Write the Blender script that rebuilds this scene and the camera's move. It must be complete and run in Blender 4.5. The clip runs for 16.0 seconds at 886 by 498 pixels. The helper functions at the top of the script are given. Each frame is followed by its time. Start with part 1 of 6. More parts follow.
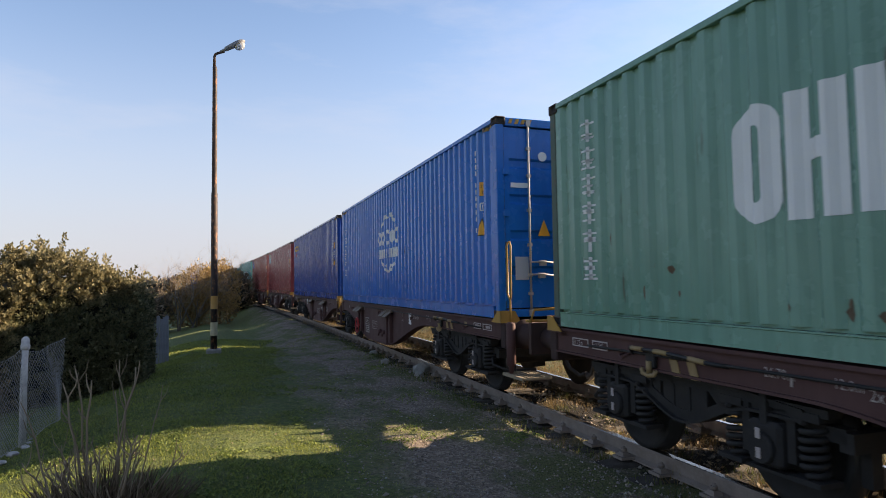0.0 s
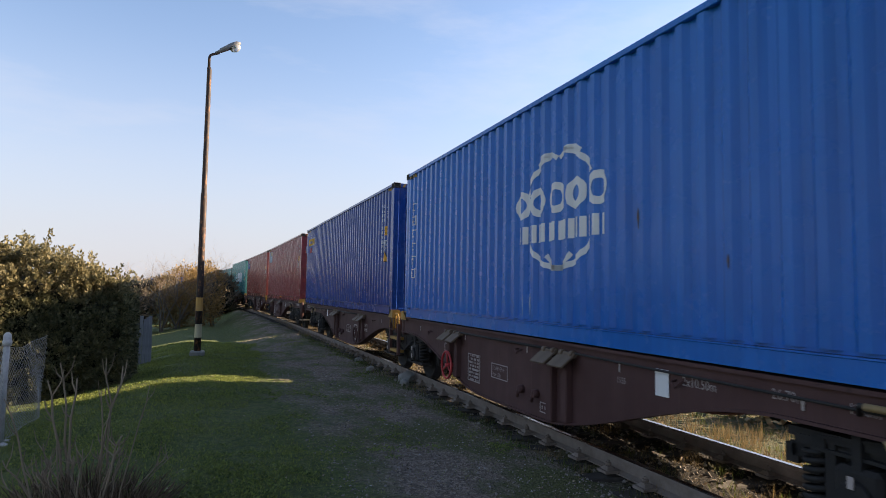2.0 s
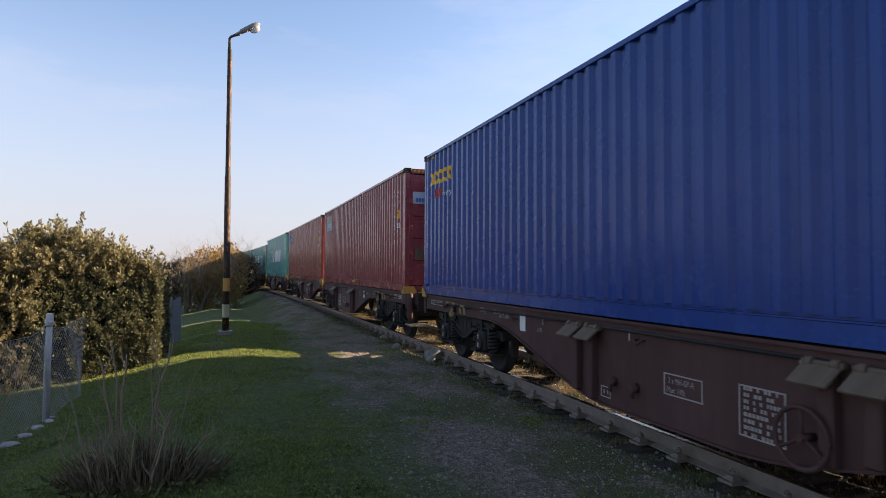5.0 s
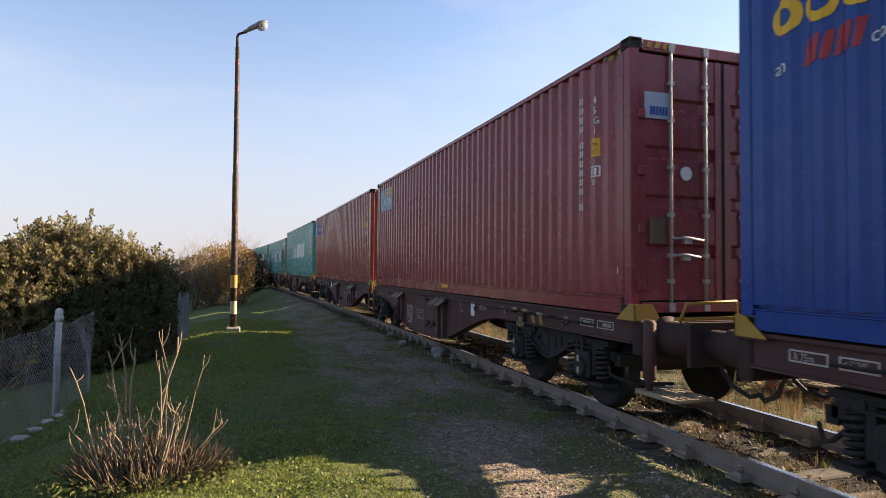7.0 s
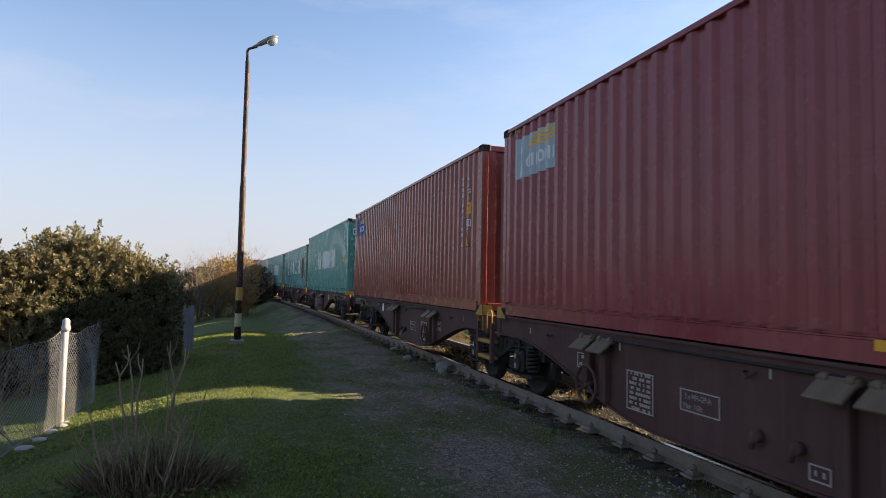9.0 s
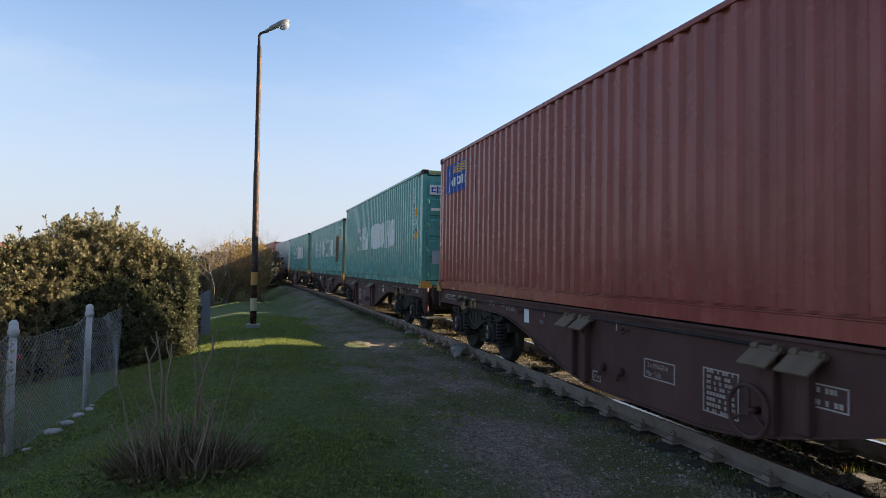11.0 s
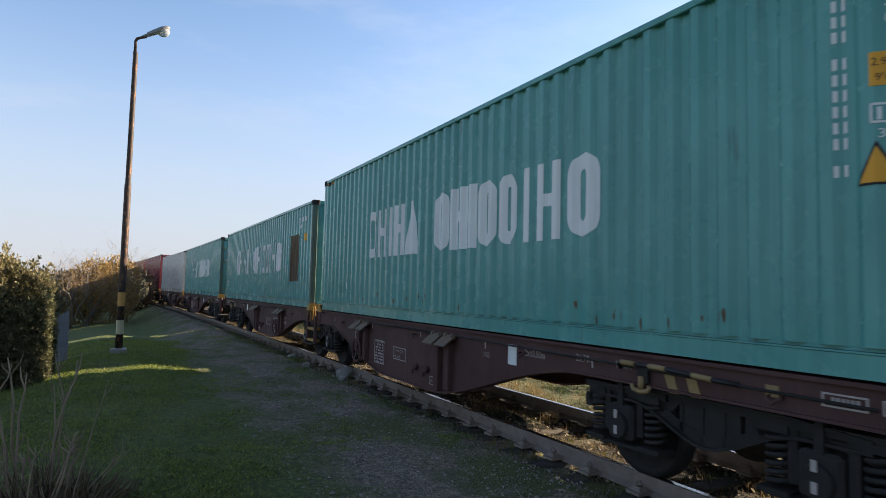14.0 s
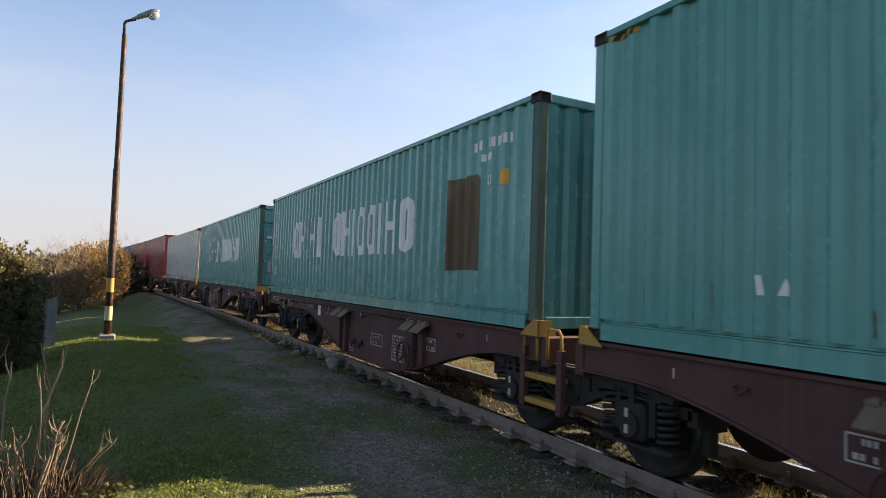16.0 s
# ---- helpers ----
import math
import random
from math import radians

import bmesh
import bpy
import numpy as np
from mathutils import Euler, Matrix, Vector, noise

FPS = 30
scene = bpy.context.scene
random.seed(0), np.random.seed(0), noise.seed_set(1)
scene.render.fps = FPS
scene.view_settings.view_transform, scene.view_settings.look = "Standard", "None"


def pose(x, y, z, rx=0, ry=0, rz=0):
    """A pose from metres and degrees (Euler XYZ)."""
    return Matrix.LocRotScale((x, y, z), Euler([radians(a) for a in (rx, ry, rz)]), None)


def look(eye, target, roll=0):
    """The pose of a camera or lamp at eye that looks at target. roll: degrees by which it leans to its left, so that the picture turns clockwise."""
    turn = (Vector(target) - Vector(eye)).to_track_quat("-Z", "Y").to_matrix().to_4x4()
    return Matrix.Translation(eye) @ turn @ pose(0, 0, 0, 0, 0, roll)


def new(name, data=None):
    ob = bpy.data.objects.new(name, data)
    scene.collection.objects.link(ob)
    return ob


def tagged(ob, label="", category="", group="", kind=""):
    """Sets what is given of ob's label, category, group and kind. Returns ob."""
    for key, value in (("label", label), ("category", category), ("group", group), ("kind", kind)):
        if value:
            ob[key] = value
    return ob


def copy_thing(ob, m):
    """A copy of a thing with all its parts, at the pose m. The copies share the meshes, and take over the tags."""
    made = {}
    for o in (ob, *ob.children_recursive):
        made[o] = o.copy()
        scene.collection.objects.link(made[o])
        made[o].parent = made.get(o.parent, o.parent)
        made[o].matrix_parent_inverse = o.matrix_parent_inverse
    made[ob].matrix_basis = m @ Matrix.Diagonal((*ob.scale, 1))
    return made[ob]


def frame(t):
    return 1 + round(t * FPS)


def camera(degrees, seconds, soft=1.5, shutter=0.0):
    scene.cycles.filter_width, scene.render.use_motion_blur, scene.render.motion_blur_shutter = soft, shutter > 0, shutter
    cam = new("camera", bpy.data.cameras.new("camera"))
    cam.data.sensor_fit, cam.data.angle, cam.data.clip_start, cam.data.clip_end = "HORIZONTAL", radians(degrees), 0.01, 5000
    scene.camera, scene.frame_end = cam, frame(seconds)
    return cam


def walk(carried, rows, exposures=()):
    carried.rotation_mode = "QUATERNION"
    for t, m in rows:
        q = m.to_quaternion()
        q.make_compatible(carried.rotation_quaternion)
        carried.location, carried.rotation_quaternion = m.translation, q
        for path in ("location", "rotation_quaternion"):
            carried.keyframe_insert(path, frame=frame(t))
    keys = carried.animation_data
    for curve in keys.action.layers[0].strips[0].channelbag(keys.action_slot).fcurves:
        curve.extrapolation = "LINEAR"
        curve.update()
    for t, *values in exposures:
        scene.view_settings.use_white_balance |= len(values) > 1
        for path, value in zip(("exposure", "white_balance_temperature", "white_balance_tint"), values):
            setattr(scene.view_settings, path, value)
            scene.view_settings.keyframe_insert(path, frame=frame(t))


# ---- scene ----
# the camera: hand-held on the grass beside the track, eye height, panning a little
# rows: seconds, x, z, pitch, roll, yaw
cam = camera(71.37, 16.0, 0.8, 0.15)
ROWS = [
    (0.0, 0.245, 1.686, 3.11, 0.80, -18.53),
    (0.5, 0.236, 1.686, 3.70, 0.14, -18.01),
    (1.0, 0.234, 1.695, 2.98, -0.75, -18.75),
    (1.5, 0.226, 1.679, 3.56, -1.09, -19.59),
    (2.0, 0.188, 1.679, 3.98, -1.05, -19.85),
    (2.5, 0.158, 1.671, 4.02, -0.61, -19.42),
    (3.0, 0.140, 1.658, 3.44, -0.50, -17.73),
    (3.5, 0.127, 1.648, 2.78, -1.40, -18.26),
    (4.0, 0.053, 1.653, 2.76, -0.28, -18.10),
    (6.5, 0.021, 1.625, 0.69, -0.59, -18.31),
    (7.0, 0.026, 1.621, 1.85, -0.45, -17.60),
    (7.5, 0.018, 1.637, 2.67, -0.53, -17.60),
    (8.0, 0.027, 1.630, 3.32, -0.69, -17.82),
    (8.5, 0.013, 1.617, 3.51, -1.16, -17.81),
    (9.0, -0.011, 1.623, 3.23, -1.20, -17.25),
    (9.5, -0.017, 1.634, 2.88, -1.51, -15.66),
    (10.0, -0.031, 1.640, 2.25, -1.59, -14.85),
    (12.5, -0.240, 1.658, 1.93, -1.21, -24.27),
    (13.0, -0.204, 1.669, 3.52, -1.82, -27.04),
    (13.5, -0.201, 1.656, 3.85, -1.81, -26.43),
    (14.0, -0.182, 1.641, 3.91, -1.41, -26.99),
    (14.5, -0.192, 1.628, 3.15, -1.74, -27.94),
    (15.0, -0.167, 1.636, 3.54, -1.99, -28.42),
    (15.5, -0.171, 1.658, 3.15, -2.16, -28.22),
    (16.0, -0.167, 1.676, 2.80, -1.97, -27.80),
]
walk(cam, [(t, pose(x, 0, z, 90 + pitch, roll, yaw)) for t, x, z, pitch, roll, yaw in ROWS], [(0.0, 1.64, 7050, 17), (1.0, 1.52, 7050, 17), (2.0, 1.72, 7050, 17), (5.0, 1.72, 7000, 18), (7.2, 1.76, 7150, 18), (8.5, 1.64, 7050, 17), (10.0, 1.66, 6650, 12), (13.0, 1.70, 6650, 12), (14.6, 1.66, 6950, 14), (15.5, 1.70, 7350, 17), (16.0, 1.70, 7350, 17)])

# how far the train has rolled towards the camera, in metres, at each second
TRAVEL = [
    (0.0, -6.447), (0.5, -4.430), (1.0, -2.410), (1.5, -0.360), (2.0, 1.712), (2.5, 3.804), (3.0, 5.917), (3.5, 8.045), (4.0, 10.175),
    (6.5, 20.761), (7.0, 22.891), (7.5, 25.039), (8.0, 27.202), (8.5, 29.378), (9.0, 31.562), (9.5, 33.754), (10.0, 35.950),
    (12.5, 46.979), (13.0, 49.200), (13.5, 51.436), (14.0, 53.704), (14.5, 55.987), (15.0, 58.269), (15.5, 60.548), (16.0, 62.824),
]

# daylight: a low winter sun behind the train
SUN_ELEVATION = 23.0
SUN_TO = Vector((0.9992 * math.cos(radians(SUN_ELEVATION)), 0.008 * math.cos(radians(SUN_ELEVATION)), math.sin(radians(SUN_ELEVATION))))
world = bpy.data.worlds.new("sky")
scene.world = world
world.use_nodes = True
wn, wl = world.node_tree.nodes, world.node_tree.links
sky = wn.new("ShaderNodeTexSky")
sky.sky_type, sky.sun_disc = "NISHITA", False
sky.sun_elevation, sky.sun_rotation = radians(SUN_ELEVATION), math.atan2(SUN_TO.x, SUN_TO.y)
sky.air_density, sky.dust_density, sky.ozone_density = 1.0, 0.6, 2.5
wco, wmap, wnoise, wramp, wmix = (wn.new("ShaderNode" + k) for k in ("TexCoord", "Mapping", "TexNoise", "ValToRGB", "Mix"))
wmap.inputs["Scale"].default_value = (1.2, 3.0, 6.0)
wmap.inputs["Rotation"].default_value = (0.35, 0.25, 0.5)
wnoise.inputs["Scale"].default_value, wnoise.inputs["Detail"].default_value, wnoise.inputs["Roughness"].default_value = 1.6, 7.0, 0.62
wramp.color_ramp.elements[0].position, wramp.color_ramp.elements[1].position = 0.46, 0.78
wramp.color_ramp.elements[1].color = (0.36, 0.36, 0.36, 1)
wmix.data_type = "RGBA"
wmix.inputs[7].default_value = (3.4, 3.6, 4.0, 1)
wl.new(wco.outputs["Generated"], wmap.inputs["Vector"])
wl.new(wmap.outputs[0], wnoise.inputs["Vector"])
wl.new(wnoise.outputs["Fac"], wramp.inputs[0])
wl.new(wramp.outputs[0], wmix.inputs[0])
wl.new(sky.outputs[0], wmix.inputs[6])
wsep, whaze, whmix = wn.new("ShaderNodeSeparateXYZ"), wn.new("ShaderNodeValToRGB"), wn.new("ShaderNodeMix")
whaze.color_ramp.elements[0].color, whaze.color_ramp.elements[1].color = (0.85, 0.85, 0.85, 1), (0, 0, 0, 1)
whaze.color_ramp.elements[0].position, whaze.color_ramp.elements[1].position = 0.0, 0.42
whaze.color_ramp.interpolation = "EASE"
whmix.data_type = "RGBA"
whmix.inputs[7].default_value = (2.35, 2.55, 3.05, 1)
wl.new(wco.outputs["Generated"], wsep.inputs[0])
wl.new(wsep.outputs[2], whaze.inputs[0])
wl.new(whaze.outputs[0], whmix.inputs[0])
wl.new(wmix.outputs[2], whmix.inputs[6])
wl.new(whmix.outputs[2], wn["Background"].inputs[0])
wn["Background"].inputs[1].default_value = 0.08
sun = new("sun", bpy.data.lights.new("sun", "SUN"))
sun.data.energy, sun.data.angle, sun.data.color = 5.0, radians(0.6), (1.0, 0.84, 0.62)
sun.matrix_world = look(SUN_TO * 60, (0, 0, 0))


# ---- materials ----
def material(name, rough=0.6, metal=0.0):
    m = bpy.data.materials.new(name)
    m.use_nodes = True
    b = m.node_tree.nodes["Principled BSDF"]
    b.inputs["Roughness"].default_value, b.inputs["Metallic"].default_value = rough, metal
    return m, m.node_tree.nodes, m.node_tree.links, b


def noise_node(n, l, vec, scale, detail=4.0, rough=0.55):
    t = n.new("ShaderNodeTexNoise")
    t.inputs["Scale"].default_value, t.inputs["Detail"].default_value, t.inputs["Roughness"].default_value = scale, detail, rough
    l.new(vec, t.inputs["Vector"])
    return t.outputs["Fac"]


def ramp_node(n, l, fac, lo, hi, c0=(0, 0, 0, 1), c1=(1, 1, 1, 1)):
    r = n.new("ShaderNodeValToRGB")
    r.color_ramp.elements[0].position, r.color_ramp.elements[1].position = lo, hi
    r.color_ramp.elements[0].color, r.color_ramp.elements[1].color = c0, c1
    l.new(fac, r.inputs[0])
    return r.outputs[0]


def mix_node(n, l, fac, a, b, blend="MIX"):
    m = n.new("ShaderNodeMix")
    m.data_type, m.blend_type = "RGBA", blend
    for k, v in ((0, fac), (6, a), (7, b)):
        if isinstance(v, (int, float)):
            m.inputs[k].default_value = v
        elif isinstance(v, tuple):
            m.inputs[k].default_value = (*v[:3], 1)
        else:
            l.new(v, m.inputs[k])
    return m.outputs[2]


def math_node(n, l, op, a, b):
    m = n.new("ShaderNodeMath")
    m.operation = op
    for k, v in ((0, a), (1, b)):
        if isinstance(v, (int, float)):
            m.inputs[k].default_value = v
        else:
            l.new(v, m.inputs[k])
    return m.outputs[0]


def coords(n, l, scale=(1, 1, 1), kind="Object"):
    c, m = n.new("ShaderNodeTexCoord"), n.new("ShaderNodeMapping")
    m.inputs["Scale"].default_value = scale
    l.new(c.outputs[kind], m.inputs["Vector"])
    return m.outputs[0]


def bump_node(n, l, height, strength, dist, b):
    u = n.new("ShaderNodeBump")
    u.inputs["Strength"].default_value, u.inputs["Distance"].default_value = strength, dist
    l.new(height, u.inputs["Height"])
    l.new(u.outputs[0], b.inputs["Normal"])


def shade(c, k):
    return tuple(min(1.0, v * k) for v in c)


def paint(name, colour, faded, rust=0.3, rough=0.22, streak=1.0, rust_colour=(0.16, 0.055, 0.022)):
    """Weathered paint on steel: fading in patches, vertical run streaks, scratches and rust spots."""
    m, n, l, b = material(name, rough)
    b.inputs["Specular IOR Level"].default_value = 0.30
    flat, tall = coords(n, l), coords(n, l, (9.0, 9.0, 0.7))
    big = ramp_node(n, l, noise_node(n, l, flat, 0.9, 5), 0.3, 0.75)
    run = ramp_node(n, l, noise_node(n, l, tall, 1.0, 6, 0.6), 0.42, 0.75)
    c = mix_node(n, l, big, colour, faded)
    c = mix_node(n, l, math_node(n, l, "MULTIPLY", run, 0.35 * streak), c, shade(colour, 0.55))
    broad = ramp_node(n, l, noise_node(n, l, coords(n, l, (2.4, 2.4, 0.22)), 1.0, 5, 0.6), 0.50, 0.66)
    c = mix_node(n, l, math_node(n, l, "MULTIPLY", broad, min(0.6, 0.3 * streak)), c, shade(colour, 0.62))
    pale = ramp_node(n, l, noise_node(n, l, coords(n, l, (16, 16, 0.5)), 1.0, 4), 0.66, 0.74)
    c = mix_node(n, l, math_node(n, l, "MULTIPLY", pale, 0.22 * streak), c, shade(faded, 1.7))
    spots = ramp_node(n, l, noise_node(n, l, coords(n, l, (6.5, 6.5, 2.4)), 2.2, 9, 0.72), 0.74 - 0.16 * rust, 0.80 - 0.12 * rust)
    c = mix_node(n, l, math_node(n, l, "MULTIPLY", spots, min(1.0, 0.45 + rust)), c, rust_colour)
    drip = ramp_node(n, l, noise_node(n, l, coords(n, l, (11, 11, 0.9)), 1.0, 3), 0.70 - 0.05 * rust, 0.76 - 0.05 * rust)
    near = ramp_node(n, l, noise_node(n, l, coords(n, l, (1.1, 1.1, 1.6)), 1.3, 3), 0.45, 0.62)
    c = mix_node(n, l, math_node(n, l, "MULTIPLY", math_node(n, l, "MULTIPLY", drip, near), min(0.85, 0.25 + rust)), c, shade(rust_colour, 0.45))
    fine = noise_node(n, l, flat, 70, 3)
    c = mix_node(n, l, math_node(n, l, "MULTIPLY", fine, 0.16), c, shade(colour, 0.6))
    l.new(c, b.inputs["Base Color"])
    l.new(ramp_node(n, l, noise_node(n, l, flat, 3.5, 6), 0.2, 0.9, (rough - 0.06,) * 3 + (1,), (rough + 0.16,) * 3 + (1,)), b.inputs["Roughness"])
    bump_node(n, l, noise_node(n, l, flat, 5.0, 6), 0.12, 0.02, b)
    return m


def grime(name, colour, dust, scale=6.0, rough=0.75, metal=0.0, bump=0.3):
    """A dusty, dirty hard surface."""
    m, n, l, b = material(name, rough, metal)
    flat = coords(n, l)
    c = mix_node(n, l, ramp_node(n, l, noise_node(n, l, flat, scale, 7, 0.65), 0.35, 0.7), colour, dust)
    c = mix_node(n, l, math_node(n, l, "MULTIPLY", noise_node(n, l, flat, scale * 14, 3), 0.35), c, shade(colour, 0.5))
    l.new(c, b.inputs["Base Color"])
    bump_node(n, l, noise_node(n, l, flat, scale * 5, 5), bump, 0.01, b)
    return m


def leafy(name, dark, light, rough=0.6, translucent=0.25):
    """Foliage, twigs or blades that differ piece by piece."""
    m, n, l, b = material(name, rough)
    g = n.new("ShaderNodeNewGeometry")
    flat = coords(n, l)
    c = mix_node(n, l, g.outputs["Random Per Island"], dark, light)
    c = mix_node(n, l, math_node(n, l, "MULTIPLY", ramp_node(n, l, noise_node(n, l, flat, 0.8, 4), 0.35, 0.7), 0.6), c, shade(light, 0.8))
    l.new(c, b.inputs["Base Color"])
    b.inputs["Specular IOR Level"].default_value = 0.25
    if translucent:
        t, mx = n.new("ShaderNodeBsdfTranslucent"), n.new("ShaderNodeMixShader")
        l.new(c, t.inputs["Color"])
        mx.inputs[0].default_value = translucent
        l.new(b.outputs[0], mx.inputs[1])
        l.new(t.outputs[0], mx.inputs[2])
        l.new(mx.outputs[0], n["Material Output"].inputs["Surface"])
    return m


GREEN = paint("weathered green paint", (0.135, 0.285, 0.215), (0.20, 0.365, 0.285), 0.55)
TEAL = paint("teal paint", (0.080, 0.292, 0.268), (0.130, 0.365, 0.338), 0.44)
TEAL_OLD = paint("faded teal paint", (0.090, 0.305, 0.290), (0.155, 0.390, 0.370), 0.55, streak=1.8)
BLUE = paint("bright blue paint", (0.003, 0.126, 0.47), (0.006, 0.160, 0.52), 0.15)
NAVY = paint("dark blue paint", (0.007, 0.048, 0.24), (0.014, 0.064, 0.28), 0.08)
MAROON = paint("maroon paint", (0.240, 0.044, 0.052), (0.31, 0.076, 0.084), 0.2)
BROWNRED = paint("brown-red paint", (0.265, 0.058, 0.048), (0.34, 0.100, 0.084), 0.25, streak=1.5)
PALE = paint("pale grey paint", (0.42, 0.42, 0.41), (0.52, 0.52, 0.50), 0.25)
WHITE = paint("worn white stencil paint", (0.70, 0.70, 0.68), (0.80, 0.795, 0.77), 0.24, 0.55, 0.6)
LETTER = paint("white lettering paint", (0.66, 0.66, 0.64), (0.74, 0.74, 0.72), 0.03, 0.55, 0.3)
YELLOW = paint("yellow safety paint", (0.42, 0.235, 0.040), (0.34, 0.20, 0.06), 0.6, 0.5)
ORANGE = paint("orange label", (0.75, 0.33, 0.02), (0.78, 0.38, 0.04), 0.05, 0.4)
GOLD = paint("golden logo paint", (0.80, 0.42, 0.02), (0.78, 0.45, 0.05), 0.03, 0.45, 0.3)
RED = paint("red paint", (0.40, 0.025, 0.03), (0.46, 0.06, 0.06), 0.1, 0.4)
SIGNBLUE = paint("blue sign sheet", (0.012, 0.06, 0.30), (0.02, 0.08, 0.33), 0.02, 0.4, 0.3)
SIGNGREY = paint("grey-blue sign sheet", (0.34, 0.40, 0.47), (0.40, 0.46, 0.52), 0.05, 0.45, 0.8)
BLACKP = paint("black paint", (0.012, 0.012, 0.012), (0.03, 0.03, 0.03), 0.1, 0.5)
WAGON = paint("brown-red wagon paint", (0.068, 0.030, 0.027), (0.104, 0.054, 0.049), 0.25, 0.7, 0.8, (0.04, 0.02, 0.013))
RUSTY = paint("rusted steel patch", (0.11, 0.065, 0.038), (0.20, 0.165, 0.11), 0.8, 0.8, 2.2)
BOGIE = grime("oily dark cast steel", (0.009, 0.0085, 0.008), (0.026, 0.022, 0.019), 5, 0.8)
STENCIL = paint("faded stencil paint", (0.46, 0.40, 0.37), (0.34, 0.28, 0.26), 0.35, 0.6, 1.2, (0.10, 0.05, 0.04))
TREAD = grime("worn wheel steel", (0.10, 0.095, 0.09), (0.05, 0.045, 0.04), 4, 0.35, 0.8, 0.05)
RUBBER_AND_SHADE = grime("dark rubber and shaded openings", (0.015, 0.015, 0.016), (0.03, 0.03, 0.03), 8, 0.8)
GALV = grime("galvanised steel", (0.42, 0.42, 0.41), (0.28, 0.27, 0.25), 6, 0.6, 0.3, 0.1)
WIRE = grime("dull fence wire", (0.36, 0.36, 0.36), (0.24, 0.235, 0.23), 6, 0.6, 0.3, 0.1)
RAILSIDE = grime("rusty rail side", (0.19, 0.145, 0.112), (0.28, 0.23, 0.19), 5, 0.8)
RAILTOP = grime("polished rail head", (0.55, 0.54, 0.52), (0.42, 0.40, 0.37), 9, 0.22, 0.95, 0.04)
CONCRETE = grime("weathered concrete", (0.30, 0.29, 0.26), (0.20, 0.19, 0.16), 7, 0.9)
SLEEPER = grime("oily sleeper wood", (0.045, 0.036, 0.028), (0.085, 0.072, 0.058), 9, 0.9)
POLE = paint("flaking pole paint", (0.028, 0.022, 0.02), (0.06, 0.035, 0.025), 1.3, 0.6, 1.0, (0.30, 0.13, 0.06))
FENCEPOST = grime("chalky post concrete", (0.56, 0.55, 0.53), (0.36, 0.35, 0.34), 12, 0.9)
STONE = grime("pale stone", (0.42, 0.41, 0.39), (0.26, 0.25, 0.23), 8, 0.9)
BOARD = grime("weathered pale board", (0.24, 0.25, 0.27), (0.17, 0.175, 0.18), 5, 0.85)
TWIG = leafy("dry cut stems", (0.12, 0.085, 0.06), (0.34, 0.265, 0.185), 0.8, 0)
BARK = grime("grey bark", (0.09, 0.075, 0.06), (0.16, 0.14, 0.115), 12, 0.9)
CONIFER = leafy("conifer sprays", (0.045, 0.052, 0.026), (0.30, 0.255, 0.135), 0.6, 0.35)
# darker copy of the conifer sprays, with the train's shade put into the colour
CLIPPED_SHADE = leafy("clipped conifer sprays darkened for shade", (0.030, 0.042, 0.022), (0.20, 0.19, 0.10), 0.6, 0.3)
TAN = paint("faded tan marking paint", (0.30, 0.20, 0.08), (0.26, 0.19, 0.11), 0.7, 0.6)
# wagon paint for the coupling ends, its colour lowered for the shade there
WAGON_SHADE = paint("wagon paint darkened for shade", (0.036, 0.020, 0.018), (0.062, 0.036, 0.032), 0.4, 0.75)
CASTING = paint("dark worn casting paint", (0.050, 0.040, 0.036), (0.085, 0.066, 0.058), 0.5, 0.6)
TREADBOARD = grime("worn pale step plate", (0.30, 0.25, 0.17), (0.19, 0.15, 0.10), 7, 0.8)
# near-black: the deep shade inside hedges and thickets is put into this colour
SHADE_CORE = grime("painted shade inside crowns", (0.010, 0.014, 0.007), (0.02, 0.022, 0.012), 5, 0.95)
THICKET = leafy("brown thicket twigs", (0.06, 0.048, 0.034), (0.19, 0.15, 0.10), 0.85, 0)
GRAVEL = leafy("loose gravel", (0.06, 0.05, 0.040), (0.32, 0.285, 0.24), 0.9, 0)
AUTUMN = leafy("yellow autumn leaves", (0.15, 0.10, 0.045), (0.36, 0.235, 0.085))
IVY = leafy("green hedge leaves", (0.030, 0.050, 0.014), (0.12, 0.13, 0.03))
BLADE = leafy("grass blades", (0.040, 0.080, 0.032), (0.30, 0.33, 0.072), 0.6, 0.5)
DRY = leafy("dry grass", (0.11, 0.080, 0.036), (0.29, 0.21, 0.10), 0.8, 0.3)
ROOFTILE = grime("red-brown roof tile", (0.20, 0.085, 0.05), (0.26, 0.13, 0.09), 6, 0.85)
PLASTER = grime("cream plaster", (0.55, 0.48, 0.36), (0.48, 0.42, 0.33), 3, 0.9)
GLASS, gn, gl, gb = material("lamp glass", 0.12)
gb.inputs["Base Color"].default_value = (0.7, 0.72, 0.74, 1)
gb.inputs["Transmission Weight"].default_value = 0.55


